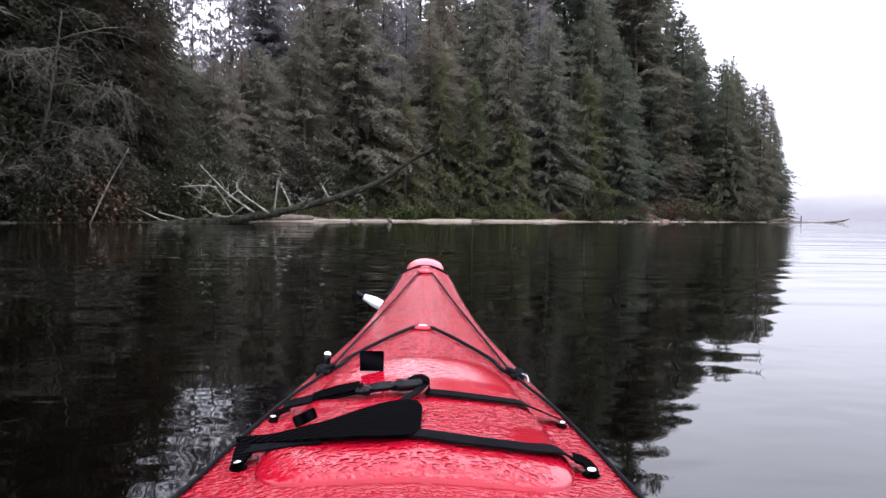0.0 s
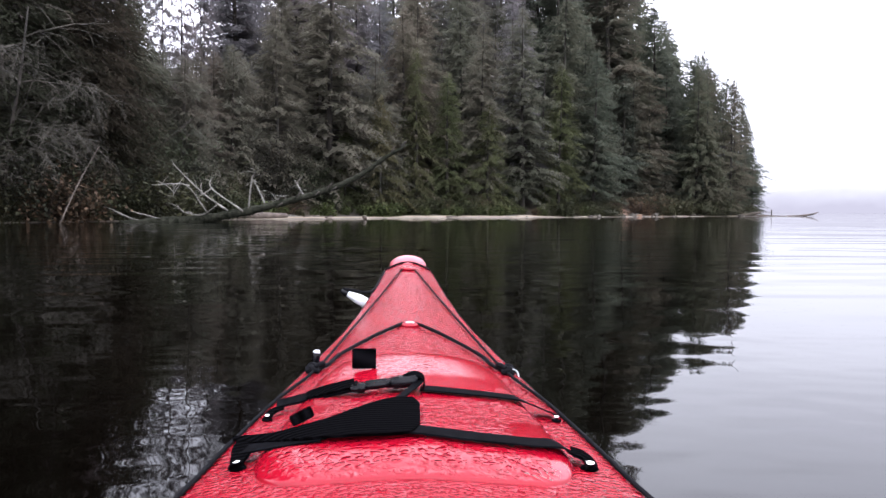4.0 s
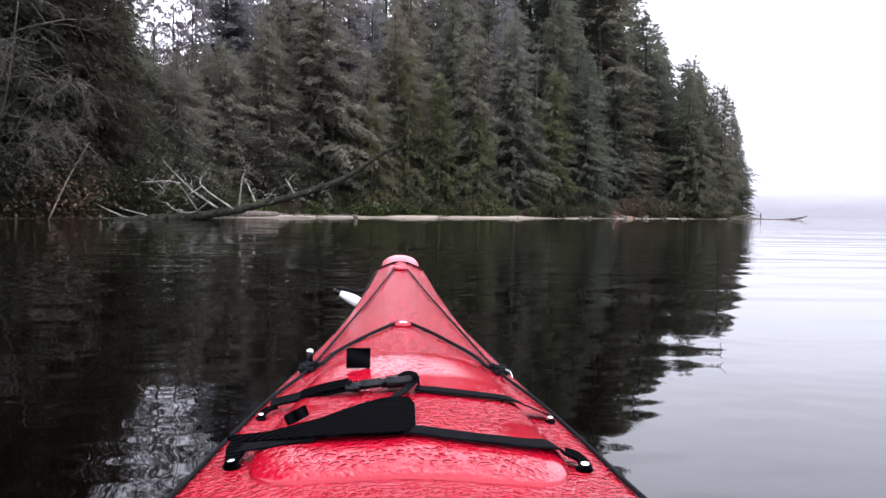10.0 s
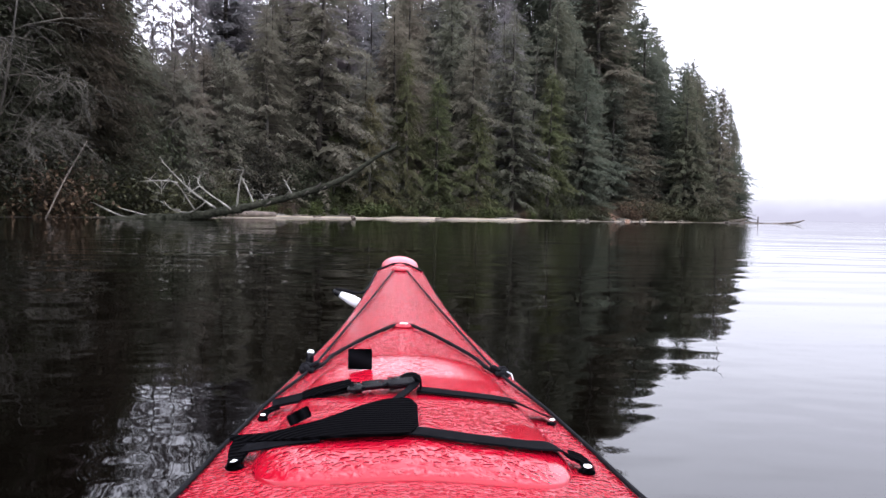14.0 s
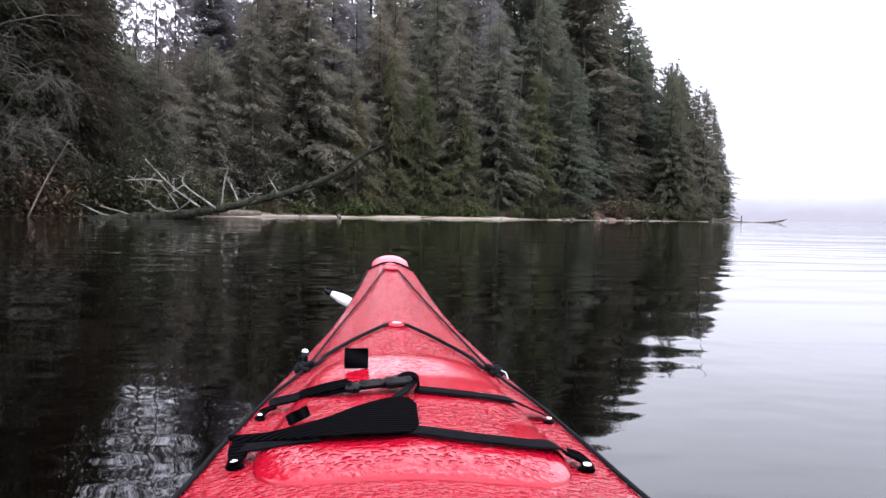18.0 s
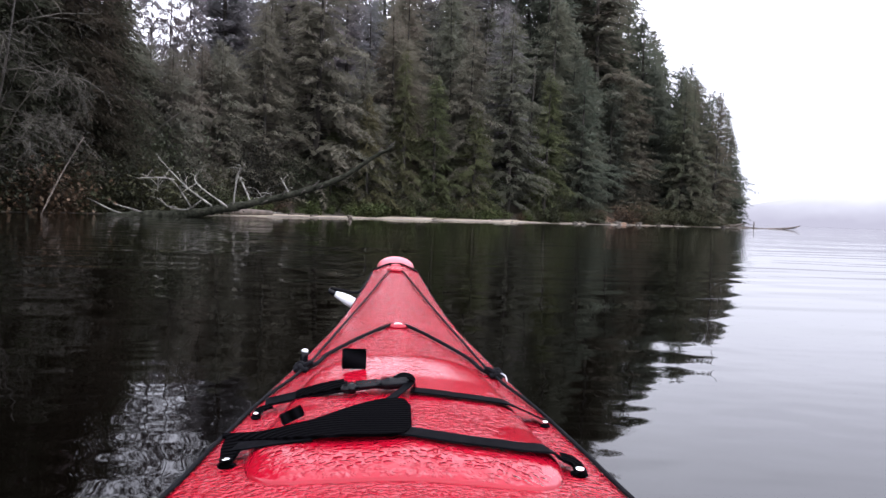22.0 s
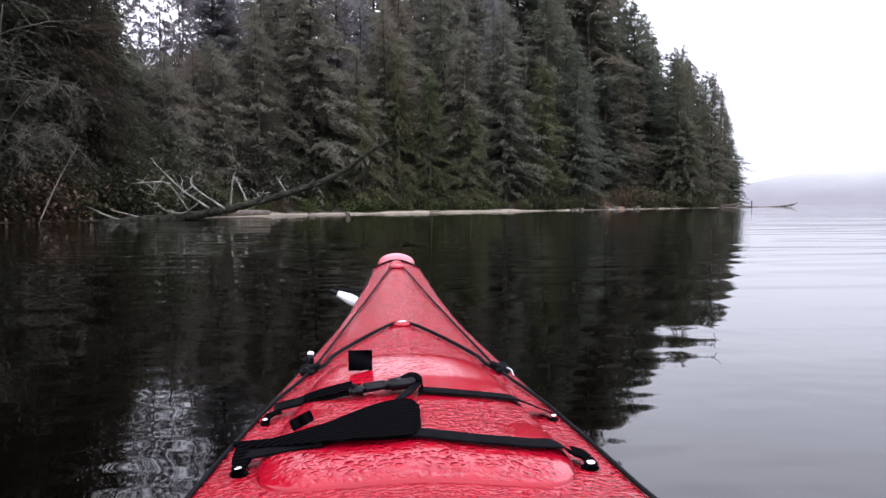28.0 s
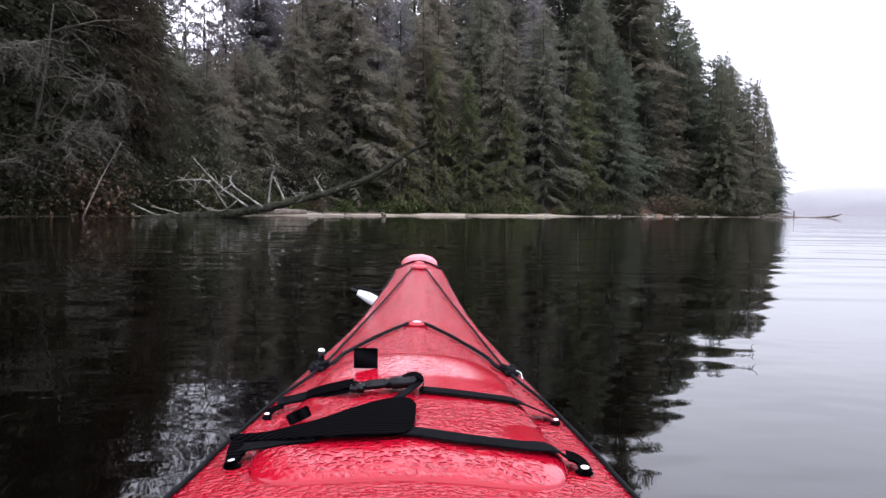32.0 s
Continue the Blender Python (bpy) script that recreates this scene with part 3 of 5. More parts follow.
def conifer(kind, height, spread, first, mat, seed, density=1.0, droop=0.35, sparse=0.0, bare_top=0.0, fuzz=0.07, slim=1.0):
    """A tree as an Empty with a trunk and a crown of layered drooping sprays."""
    r = random.Random(seed)
    root = new(kind)
    tv, tf = [], []
    lean = Vector((r.uniform(-0.02, 0.02), r.uniform(-0.02, 0.02), 0))
    zs = [-0.6, 0, 0.6, height * 0.3, height * 0.6, height * 0.85, height]
    base_r = (0.008 * height + 0.04) * slim
    tube_into(tv, tf, [Vector((lean.x * z, lean.y * z, z)) for z in zs], [base_r * 1.5, base_r * 1.25, base_r, base_r * 0.75, base_r * 0.45, base_r * 0.2, 0.02], 7)
    cv, cf = [], []
    z = first
    while z < height * (1 - bare_top):
        u = (z - first) / (height - first)
        reach = spread * ((1 - u) ** 0.60) * (0.55 + 0.45 * min(1, u * 5 + 0.35)) + 0.12
        for k in range(r.choice((5, 6, 6, 7))):
            if r.random() < sparse:
                continue
            a = r.uniform(0, 2 * math.pi)
            L = reach * r.uniform(0.55, 1.15) * (0.8 + 0.45 * noise.noise((math.cos(a) * 1.3, math.sin(a) * 1.3, z * 0.35 + seed)))
            out = Vector((math.cos(a), math.sin(a), 0))
            per = Vector((-out.y, out.x, 0))
            zz = z + r.uniform(-0.25, 0.25)
            rise = r.uniform(-0.05, 0.22) + 0.35 * u
            dr = droop * r.uniform(0.7, 1.3)
            line = [Vector((lean.x * zz, lean.y * zz, zz)) + out * (L * s) + Vector((0, 0, L * (rise * s - dr * s * s))) for s in (0, 0.35, 0.7, 1.0)]
            if L > 2.3:
                tube_into(tv, tf, line[:3], [0.018 + 0.012 * L, 0.012 + 0.008 * L, 0.006], 3, cap=False)
            steps = max(4, int(L / (0.060 / density)))
            for i in range(steps):
                s = 0.18 + 0.82 * (i + r.random() * 0.6) / steps
                p = Vector((lean.x * zz, lean.y * zz, zz)) + out * (L * s) + Vector((0, 0, L * (rise * s - dr * s * s)))
                fl = (0.13 + 0.13 * L * (1 - s) ** 0.7) * r.uniform(0.6, 1.3) / density ** 0.5
                for sgn in (-1, 1):
                    ang = r.uniform(0.5, 1.15)
                    way = (out * math.cos(ang) + per * (sgn * math.sin(ang)) + Vector((0, 0, r.uniform(-0.60, 0.12) - droop * 0.3))).normalized()
                    side = Vector((-way.y, way.x, r.uniform(-0.55, 0.55))).normalized()
                    spray(cv, cf, p + Vector((r.gauss(0, fuzz), r.gauss(0, fuzz), r.gauss(0, 1.4 * fuzz))), way, side, fl, fl * r.uniform(0.13, 0.22), fl * r.uniform(0.1, 0.4))
            for k2 in range(6):  # the bough's drooping tip
                w = (line[3] - line[2]).normalized() + per * r.uniform(-0.7, 0.7)
                spray(cv, cf, line[2].lerp(line[3], r.uniform(0.2, 0.95)), w.normalized(), per, 0.12 + 0.10 * L * 0.3, 0.03, 0.06)
        z += r.uniform(0.22, 0.40) / density ** 0.5 * (1.15 - 0.4 * u)
    part_mesh("trunk", mesh_of("trunk", tv, tf, BARK, True), root)
    part_mesh("crown", mesh_of("crown", cv, cf, mat), root)
    return root


KINDS = {}
for key, spec in dict(
    fir_a=("fir_tree", 27, 4.7, 6.0, MIST_FIR, 11, 0.78, 0.30), fir_b=("fir_tree", 24, 4.5, 5.0, MIST_FIR, 12, 0.80, 0.42), fir_c=("fir_tree", 18, 3.8, 1.2, MIST_FIR, 13, 0.95, 0.32),
    hem_a=("hemlock_tree", 16, 3.6, 0.8, HEMLOCK, 21, 1.05, 0.5), hem_b=("hemlock_tree", 12, 3.2, 0.6, HEMLOCK, 22, 1.0, 0.45), hem_c=("hemlock_tree", 20, 4.1, 1.5, HEMLOCK, 23, 0.95, 0.5),
    hem_n=("hemlock_tree", 12, 2.8, 1.0, SHADED_HEMLOCK, 24, 1.25, 0.5, 0.0, 0.0, 0.12),
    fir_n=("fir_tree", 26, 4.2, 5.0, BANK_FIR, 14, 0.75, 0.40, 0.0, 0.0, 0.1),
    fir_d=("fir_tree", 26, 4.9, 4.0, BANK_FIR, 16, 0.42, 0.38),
    fir_f=("fir_tree", 25, 5.2, 3.0, MIST_FIR, 15, 0.40, 0.38),
    fir_g=("fir_tree", 18, 4.0, 0.8, GREEN_FIR, 17, 0.68, 0.34), fir_h=("fir_tree", 25, 5.0, 3.0, GREEN_FIR, 18, 0.45, 0.36),
    hem_g=("hemlock_tree", 12, 3.4, 0.5, GREEN_FIR, 25, 1.15, 0.48),
    ced_a=("cedar_tree", 13.5, 3.1, 0.4, CEDAR, 31, 1.2, 0.6), ced_b=("cedar_tree", 9, 2.8, 0.3, CEDAR, 32, 1.3, 0.55),
).items():
    KINDS[key] = conifer(*spec)
thin_tree = conifer("thin_fir_tree", 24, 3.6, 1.5, MIST_FIR, 41, 0.95, 0.5, sparse=0.25, slim=0.45)
snag_tree = conifer("dead_topped_fir", 19, 2.0, 2.0, MIST_FIR, 42, 0.8, 0.3, sparse=0.35, bare_top=0.2)
LABELS = {
    "fir": ("tall dark green fir on the wooded slope", "tree", "firs on the slope"),
    "hem": ("grey-green hemlock with drooping boughs behind the shore", "tree", "hemlocks along the shore"),
    "ced": ("yellowish green cedar with sweeping low boughs at the shore", "tree", "cedars along the shore"),
}
used = set()


def plant(key, at, scale, turn, wide=1.0):
    src = KINDS[key]
    m = Matrix.Translation(at) @ Matrix.Rotation(turn, 4, "Z") @ Matrix.Diagonal((scale * wide, scale * wide, scale, 1))
    if key in used:
        ob = copy_thing(src, m)
        ob.matrix_basis = m
    else:
        used.add(key)
        ob = src
        ob.matrix_basis = m
    label, cat, group = LABELS[key[:3]]
    return tagged(ob, label, cat, group)


TALL = {"fir_a": 27, "fir_b": 24, "fir_c": 18, "fir_n": 26, "fir_f": 25, "fir_d": 26, "fir_g": 18, "fir_h": 25, "hem_g": 12, "hem_a": 16, "hem_b": 12, "hem_c": 20, "hem_n": 12, "ced_a": 13.5, "ced_b": 9}


DEEP = {"fir_a": "fir_h", "fir_b": "fir_h", "fir_f": "fir_h", "fir_c": "fir_g", "hem_c": "fir_g", "hem_a": "fir_g", "hem_b": "hem_g"}


def crown_limit(az):
    """Height angle that the crowns reach: they step down towards the point."""
    return float(np.interp(az, [8, 14, 16.5, 18.6, 20.3, 22.7, 23.8, 24.5, 25.0], [40, 21.5, 17.6, 14.8, 11.8, 9.5, 7.5, 5.3, 2.4]))


def forest():
    r, r_tall = random.Random(5), random.Random(6)
    rows = ((4.6, 3.0, ("hem_b", "ced_b", "ced_a", "ced_b", "hem_b"), (0.75, 1.1)), (7.5, 3.4, ("hem_a", "hem_b", "hem_c", "ced_a", "hem_a"), (0.85, 1.1)),
            (12, 3.9, ("fir_c", "hem_c", "hem_a"), (0.95, 1.2)), (15, 4.2, ("fir_c", "hem_a"), (1.0, 1.2)), (19, 5.0, ("fir_b", "hem_c", "fir_c", "fir_a"), (0.95, 1.15)), (24, 6.0, ("fir_a", "fir_b", "hem_c"), (1.0, 1.2)),
            (28, 4.8, ("fir_f",), (1.0, 1.2)), (42, 5.4, ("fir_f",), (1.0, 1.25)))
    for back, gap, keys, size in rows:
        az = -40.0
        while az < 25.0:
            r0 = shore_range(min(az, 24.7))
            az += math.degrees(gap * r.uniform(0.7, 1.3) / (r0 + back))
            rr = r0 + back * (1.35 if az > -12 else 1.1) + r.uniform(-1.3, 1.3)
            p, d, s = land_at(rr * math.sin(radians(az)), rr * math.cos(radians(az)))
            if d < (0.9 if az > 21 else 2.6 + 0.8 * beach(s)) or (az < -12 and back > 30) or (az < -19 and back > 5):
                continue
            if back == 15 and az < 12:
                continue
            gapped = -19.4 < az < -15.2
            if gapped and back > 31:
                continue
            key, k = r.choice(keys), r.uniform(*size)
            if -20.6 < az < -14.0 and not gapped and TALL[key] * k > 12.5:
                continue
            if gapped:
                key, k = r.choice(("hem_b", "hem_a")), 1.0
                k = (rr * math.tan(radians(11.5)) + 0.5 - p.z) / TALL[key] * r.uniform(0.85, 1.03)
            if az > 1 and back > 17:  # the tallest wood stands behind the middle of the bay
                k = max(k, (rr * math.tan(radians(r_tall.uniform(18.5, 22.0))) + 0.5 - p.z) / TALL[key])
            room = rr * math.tan(radians(crown_limit(az))) + 0.5 - p.z
            if room < 2.2:
                continue
            if TALL[key] * k > room:
                key = "ced_b" if room < 7 else "hem_b" if room < 11 else "fir_c"
                k = room / TALL[key] * r.uniform(0.82, 1.03)
            if az > 8.5 + r.uniform(-2, 2):  # darker green wood towards the point, without the mist tone
                green = DEEP.get(key, key)
                k, key = k * TALL[key] / TALL[green], green
            plant(key, p, k, r.uniform(0, 6.28), 1.35 if gapped else r.uniform(1.05, 1.45) * (0.9 if az > 19 else 1.1 if back > 15 else 1))


plant("ced_a", land_point(shore_s(3.6), 5.0), 1.0, 0.4, 1.0)
plant("ced_b", land_point(shore_s(-1.5), 5.2), 0.8, 1.4, 1.0)
forest()
r_left = random.Random(83)
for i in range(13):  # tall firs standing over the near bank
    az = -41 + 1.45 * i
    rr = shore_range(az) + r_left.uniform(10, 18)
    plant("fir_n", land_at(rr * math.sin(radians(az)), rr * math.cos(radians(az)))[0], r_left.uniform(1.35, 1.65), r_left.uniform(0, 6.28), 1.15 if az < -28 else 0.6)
for az in (-21.6, -20.5, -19.4, -18.3, -17.2, -16.0, -14.9, -13.9, -12.9, -12.0):  # low hemlocks across the neck
    for back in (7.5, 13.0):
        rr = shore_range(az) + back + r_left.uniform(-1, 1)
        p = land_at(rr * math.sin(radians(az)), rr * math.cos(radians(az)))[0]
        plant("hem_b", p, (rr * math.tan(radians(11.2 if az > -20.0 else 15.5)) + 0.5 - p.z) / 12 * r_left.uniform(0.92, 1.05), r_left.uniform(0, 6.28), 1.3)
for k in range(28):  # filling the thin wood behind the point
    az = 6.2 + 0.6 * k
    rr = shore_range(az) + r_left.uniform(17, 34)
    p = land_at(rr * math.sin(radians(az)), rr * math.cos(radians(az)))[0]
    top_z = rr * math.tan(radians(min(16.5, crown_limit(az) - 0.3))) + 0.5 - p.z
    if top_z > 3:
        plant("fir_g" if top_z > 11 else "hem_g", p, min(top_z / (18 if top_z > 11 else 12), 1.1), r_left.uniform(0, 6.28), 1.7)
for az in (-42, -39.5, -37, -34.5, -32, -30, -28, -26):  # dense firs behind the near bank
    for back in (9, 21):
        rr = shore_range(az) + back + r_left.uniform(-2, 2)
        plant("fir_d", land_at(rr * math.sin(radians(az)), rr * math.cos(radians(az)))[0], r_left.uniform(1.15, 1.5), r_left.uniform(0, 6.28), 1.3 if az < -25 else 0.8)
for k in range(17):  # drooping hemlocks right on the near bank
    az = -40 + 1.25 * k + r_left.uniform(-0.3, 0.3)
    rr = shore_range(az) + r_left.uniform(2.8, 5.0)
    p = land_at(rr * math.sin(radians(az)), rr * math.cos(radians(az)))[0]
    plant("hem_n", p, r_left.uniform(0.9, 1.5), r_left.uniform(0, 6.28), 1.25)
for i, (az, rr, k) in enumerate(((-18.6, 60, 1.0), (-16.2, 55, 1.0), (-17.4, 66, 1.15), (-19.8, 52, 0.95), (-14.8, 58, 1.0))):
    p = land_at(rr * math.sin(radians(az)), rr * math.cos(radians(az)))[0]
    m = Matrix.Translation(p) @ Matrix.Rotation(az, 4, "Z") @ Matrix.Diagonal((k * 0.7, k * 0.7, k, 1))
    ob = copy_thing(thin_tree, m) if i else thin_tree
    ob.matrix_basis = m
    tagged(ob, "thin ragged fir with open crown against the sky", "tree", "thin firs on the neck")
snag_tree.matrix_basis = Matrix.Translation(land_at(109 * math.sin(radians(22.3)), 109 * math.cos(radians(22.3)))[0]) @ Matrix.Diagonal((0.8, 0.8, 0.72, 1))
tagged(snag_tree, "dead-topped fir leaning over the point", "tree")


def shrub(kind, size, leaves, mat, seed):
    """A bush of stems with many small leaf clumps."""
    r = random.Random(seed)
    root = new(kind)
    lv, lf = [], []
    for k in range(9):
        a, tilt = r.uniform(0, 6.28), r.uniform(0.1, 0.9)
        L = size * r.uniform(0.6, 1.1)
        tip = Vector((math.cos(a) * math.sin(tilt), math.sin(a) * math.sin(tilt), math.cos(tilt))) * L
        line = [Vector((0, 0, -0.2)), tip * 0.5 + Vector((0, 0, 0.15 * L)), tip]
        sv, sf = [], []
        tube_into(sv, sf, line, [0.03, 0.02, 0.006], 4, cap=False)
        part_mesh("stem", mesh_of("stem", sv, sf, BARK, True), root)
        for i in range(leaves):
            t = r.uniform(0.15, 1.05)
            c = line[0].lerp(tip, t) + Vector((r.gauss(0, 1), r.gauss(0, 1), r.gauss(0, 0.8))) * (0.22 * size)
            if c.z < 0:
                c.z = -c.z * 0.4
            way = Vector((r.uniform(-1, 1), r.uniform(-1, 1), r.uniform(-0.7, 0.4))).normalized()
            side = way.cross(Vector((r.uniform(-0.3, 0.3), r.uniform(-0.3, 0.3), 1))).normalized()
            fl = r.uniform(0.10, 0.19) * (0.85 + 0.08 * size)
            frond(lv, lf, c, way, side, fl, fl * 0.38, 0.05)
    part_mesh("foliage", mesh_of("foliage", lv, lf, mat), root)
    return root


def shrubs():
    r = random.Random(9)
    green = [shrub("shore_bush", 1.5, 150, BRUSH, 51), shrub("shore_bush", 1.1, 110, BRUSH, 52), shrub("shore_bush", 2.2, 230, BRUSH, 53)]
    rust = [shrub("rusty_bush", 1.6, 110, RUST, 54), shrub("rusty_bush", 2.4, 170, RUST, 55)]
    fresh = set(green + rust)

    def put(src, at, k, label, group):
        m = Matrix.Translation(at) @ Matrix.Rotation(r.uniform(0, 6.28), 4, "Z") @ Matrix.Diagonal((k * 1.2, k * 1.2, k, 1))
        ob = src
        if src in fresh:
            fresh.discard(src)
        else:
            ob = copy_thing(src, m)
        ob.matrix_basis = m
        tagged(ob, label, "bush", group)

    s = shore_s(-38)
    while s < S_TIP + 3:
        b = beach(s)
        s += r.uniform(0.9, 1.7)
        if abs(s - shore_s(17.3)) < 2.2:
            continue
        d = 0.6 + 1.9 * b + r.uniform(0, 1.6)
        rusty = abs(s - shore_s(17.3)) < 4 or abs(s - shore_s(-23.5)) < 1.2 or r.random() < 0.06
        src = r.choice(rust if rusty else green)
        label = "rusty brown autumn bush on the bank" if rusty else "green leafy bush at the edge of the shore"
        put(src, land_point(s, d), r.uniform(0.55, 1.15) * (0.75 if b > 0.3 else 1.15), label, "bushes along the shore")

    low = [shrub("grass_clump", 0.55, 70, GRASS, 56), shrub("grass_clump", 0.8, 90, GRASS, 57)]
    fresh.update(low)
    s = S_BEACH0 + 1
    while s < shore_s(16):
        s += r.uniform(0.9, 2.2)
        put(r.choice(low), land_point(s, r.uniform(1.9, 2.9)), r.uniform(0.7, 1.3), "low bright green clump behind the sand", "green clumps behind the beach")


shrubs()


def thickets():
    r = random.Random(19)
    src = [shrub("bank_thicket", 3.6, 400, BRUSH, 71), shrub("bank_thicket", 4.4, 500, THICKET, 72), shrub("bank_thicket", 3.0, 320, THICKET, 73)]
    fresh = set(src)
    az = -40.0
    while az < 15:
        az += r.uniform(1.3, 2.6) * (0.62 if az < -17 else 1.0 if az < -9 else 2.3)
        rr = shore_range(az) + (r.uniform(1.2, 4.0) if az < -17 else r.uniform(3.0, 5.0)) + (3.2 if az > -11 else 0)
        p, d, s = land_at(rr * math.sin(radians(az)), rr * math.cos(radians(az)))
        o = r.choice(src)
        k = r.uniform(0.75, 1.15) * (0.8 if az < -17 else 1.0 if az < -9 else 0.7)
        m = Matrix.Translation(p) @ Matrix.Rotation(r.uniform(0, 6.28), 4, "Z") @ Matrix.Diagonal((k, k, k, 1))
        if o in fresh:
            fresh.discard(o)
        else:
            o = copy_thing(o, m)
        o.matrix_basis = m
        tagged(o, "tall tangled brownish green thicket on the bank", "thicket", "thickets on the bank")


thickets()

# ---- fallen trees, driftwood, rocks ----
GREY_BRANCHES = (
    ((-15.26, 0.16), (-17.11, 1.5), (-18.24, 2.6), (-19.55, 4.02)), ((-18.24, 2.22), (-19.35, 2.34), (-21.18, 2.21)), ((-19.49, 2.26), (-19.5, 1.22)),
    ((-16.9, 0.0), (-17.95, 1.64), (-18.38, 2.21)), ((-14.01, 0.1), (-16.48, 1.95), (-16.55, 2.85)), ((-16.48, 2.03), (-17.56, 1.26)),
    ((-16.12, 0.62), (-17.27, -0.18), (-18.69, 0.03), (-19.29, 0.68)), ((-13.59, 0.1), (-13.27, 2.79), (-12.69, 3.76)), ((-12.15, 0.5), (-12.6, 1.6), (-13.27, 2.95)),
    ((-11.8, 0.5), (-11.22, 1.18)), ((-8.92, 1.3), (-9.75, 2.75)), ((-11.5, 0.55), (-11.0, 1.3), (-10.6, 1.35)))


def off_shore(az, el, r):
    """Bearings of the fallen wood, drawn in towards its tip."""
    return polar(-0.2 + (az + 0.2) * 0.86, -0.70 + (el + 0.72) * 0.86, r * 1.12)


def fallen_tree():
    root = new("fallen_tree")
    root.location = off_shore(-18, -0.86, 33)
    inv = root.location.copy()
    here = lambda az, el, r: off_shore(az, el, r) - inv
    trunk = ((-23.5, -1.0, 35), (-21.4, -0.86, 34.5), (-17.9, -0.62, 34), (-14.9, -0.12, 33.5), (-12.2, 0.48, 33), (-8.2, 1.56, 32.3), (-4.6, 2.99, 31.6), (-2.1, 4.7, 31.2), (-0.2, 5.8, 31))
    tube("trunk", [here(*p) for p in trunk], [0.19, 0.22, 0.22, 0.20, 0.18, 0.15, 0.12, 0.09, 0.04], MOSSY, root, 10, 8, 0.5)
    rr = random.Random(3)
    for i, line in enumerate(GREY_BRANCHES):
        big = 0.050 if i in (0, 4, 7, 8, 10) else 0.036
        pts = [here(a, e, 33.2 - 0.35 * k * (1 if i % 2 else -1)) for k, (a, e) in enumerate(line)]
        tube("dead_branch", pts, [big, big * 0.75, big * 0.3], GREY_WOOD, root, 6, 5, 0.5, "bare weathered grey branch")
        for k in range(4):
            t = rr.uniform(0.35, 0.95) * (len(pts) - 1)
            a = pts[int(t)].lerp(pts[min(int(t) + 1, len(pts) - 1)], t % 1)
            w = Vector((rr.uniform(-1, 0.6), rr.uniform(-0.4, 0.4), rr.uniform(-0.35, 0.8))).normalized() * rr.uniform(0.25, 0.75)
            tube("twig", [a, a + w * 0.5 + Vector((0, 0, 0.06)), a + w], [0.016, 0.007], GREY_WOOD, root, 4, 3, 0.3)
    # short knots along the trunk
    for az, el, lean in ((-7.0, 2.1, 0.25), (-5.4, 2.75, -0.2), (-4.0, 3.4, 0.3), (-2.9, 4.2, -0.25), (-6.2, 2.2, -0.3), (-1.6, 5.2, 0.2), (-9.6, 1.3, 0.2), (-10.8, 0.8, -0.3), (-3.4, 3.8, -0.35), (-2.3, 4.6, 0.35), (-1.2, 5.4, -0.3), (-0.7, 5.7, 0.3), (-7.7, 1.8, -0.2)):
        a = here(az, el, 31.8)
        tube("stub", [a, a + Vector((lean, 0.1, 0.3 * (1 if lean > 0 else -0.6)))], [0.045, 0.015], BARK, root, 5, 2, 0.2, "broken branch stub")
    tagged(root, "fallen mossy tree with bare grey branches leaning over the water", "fallen tree")


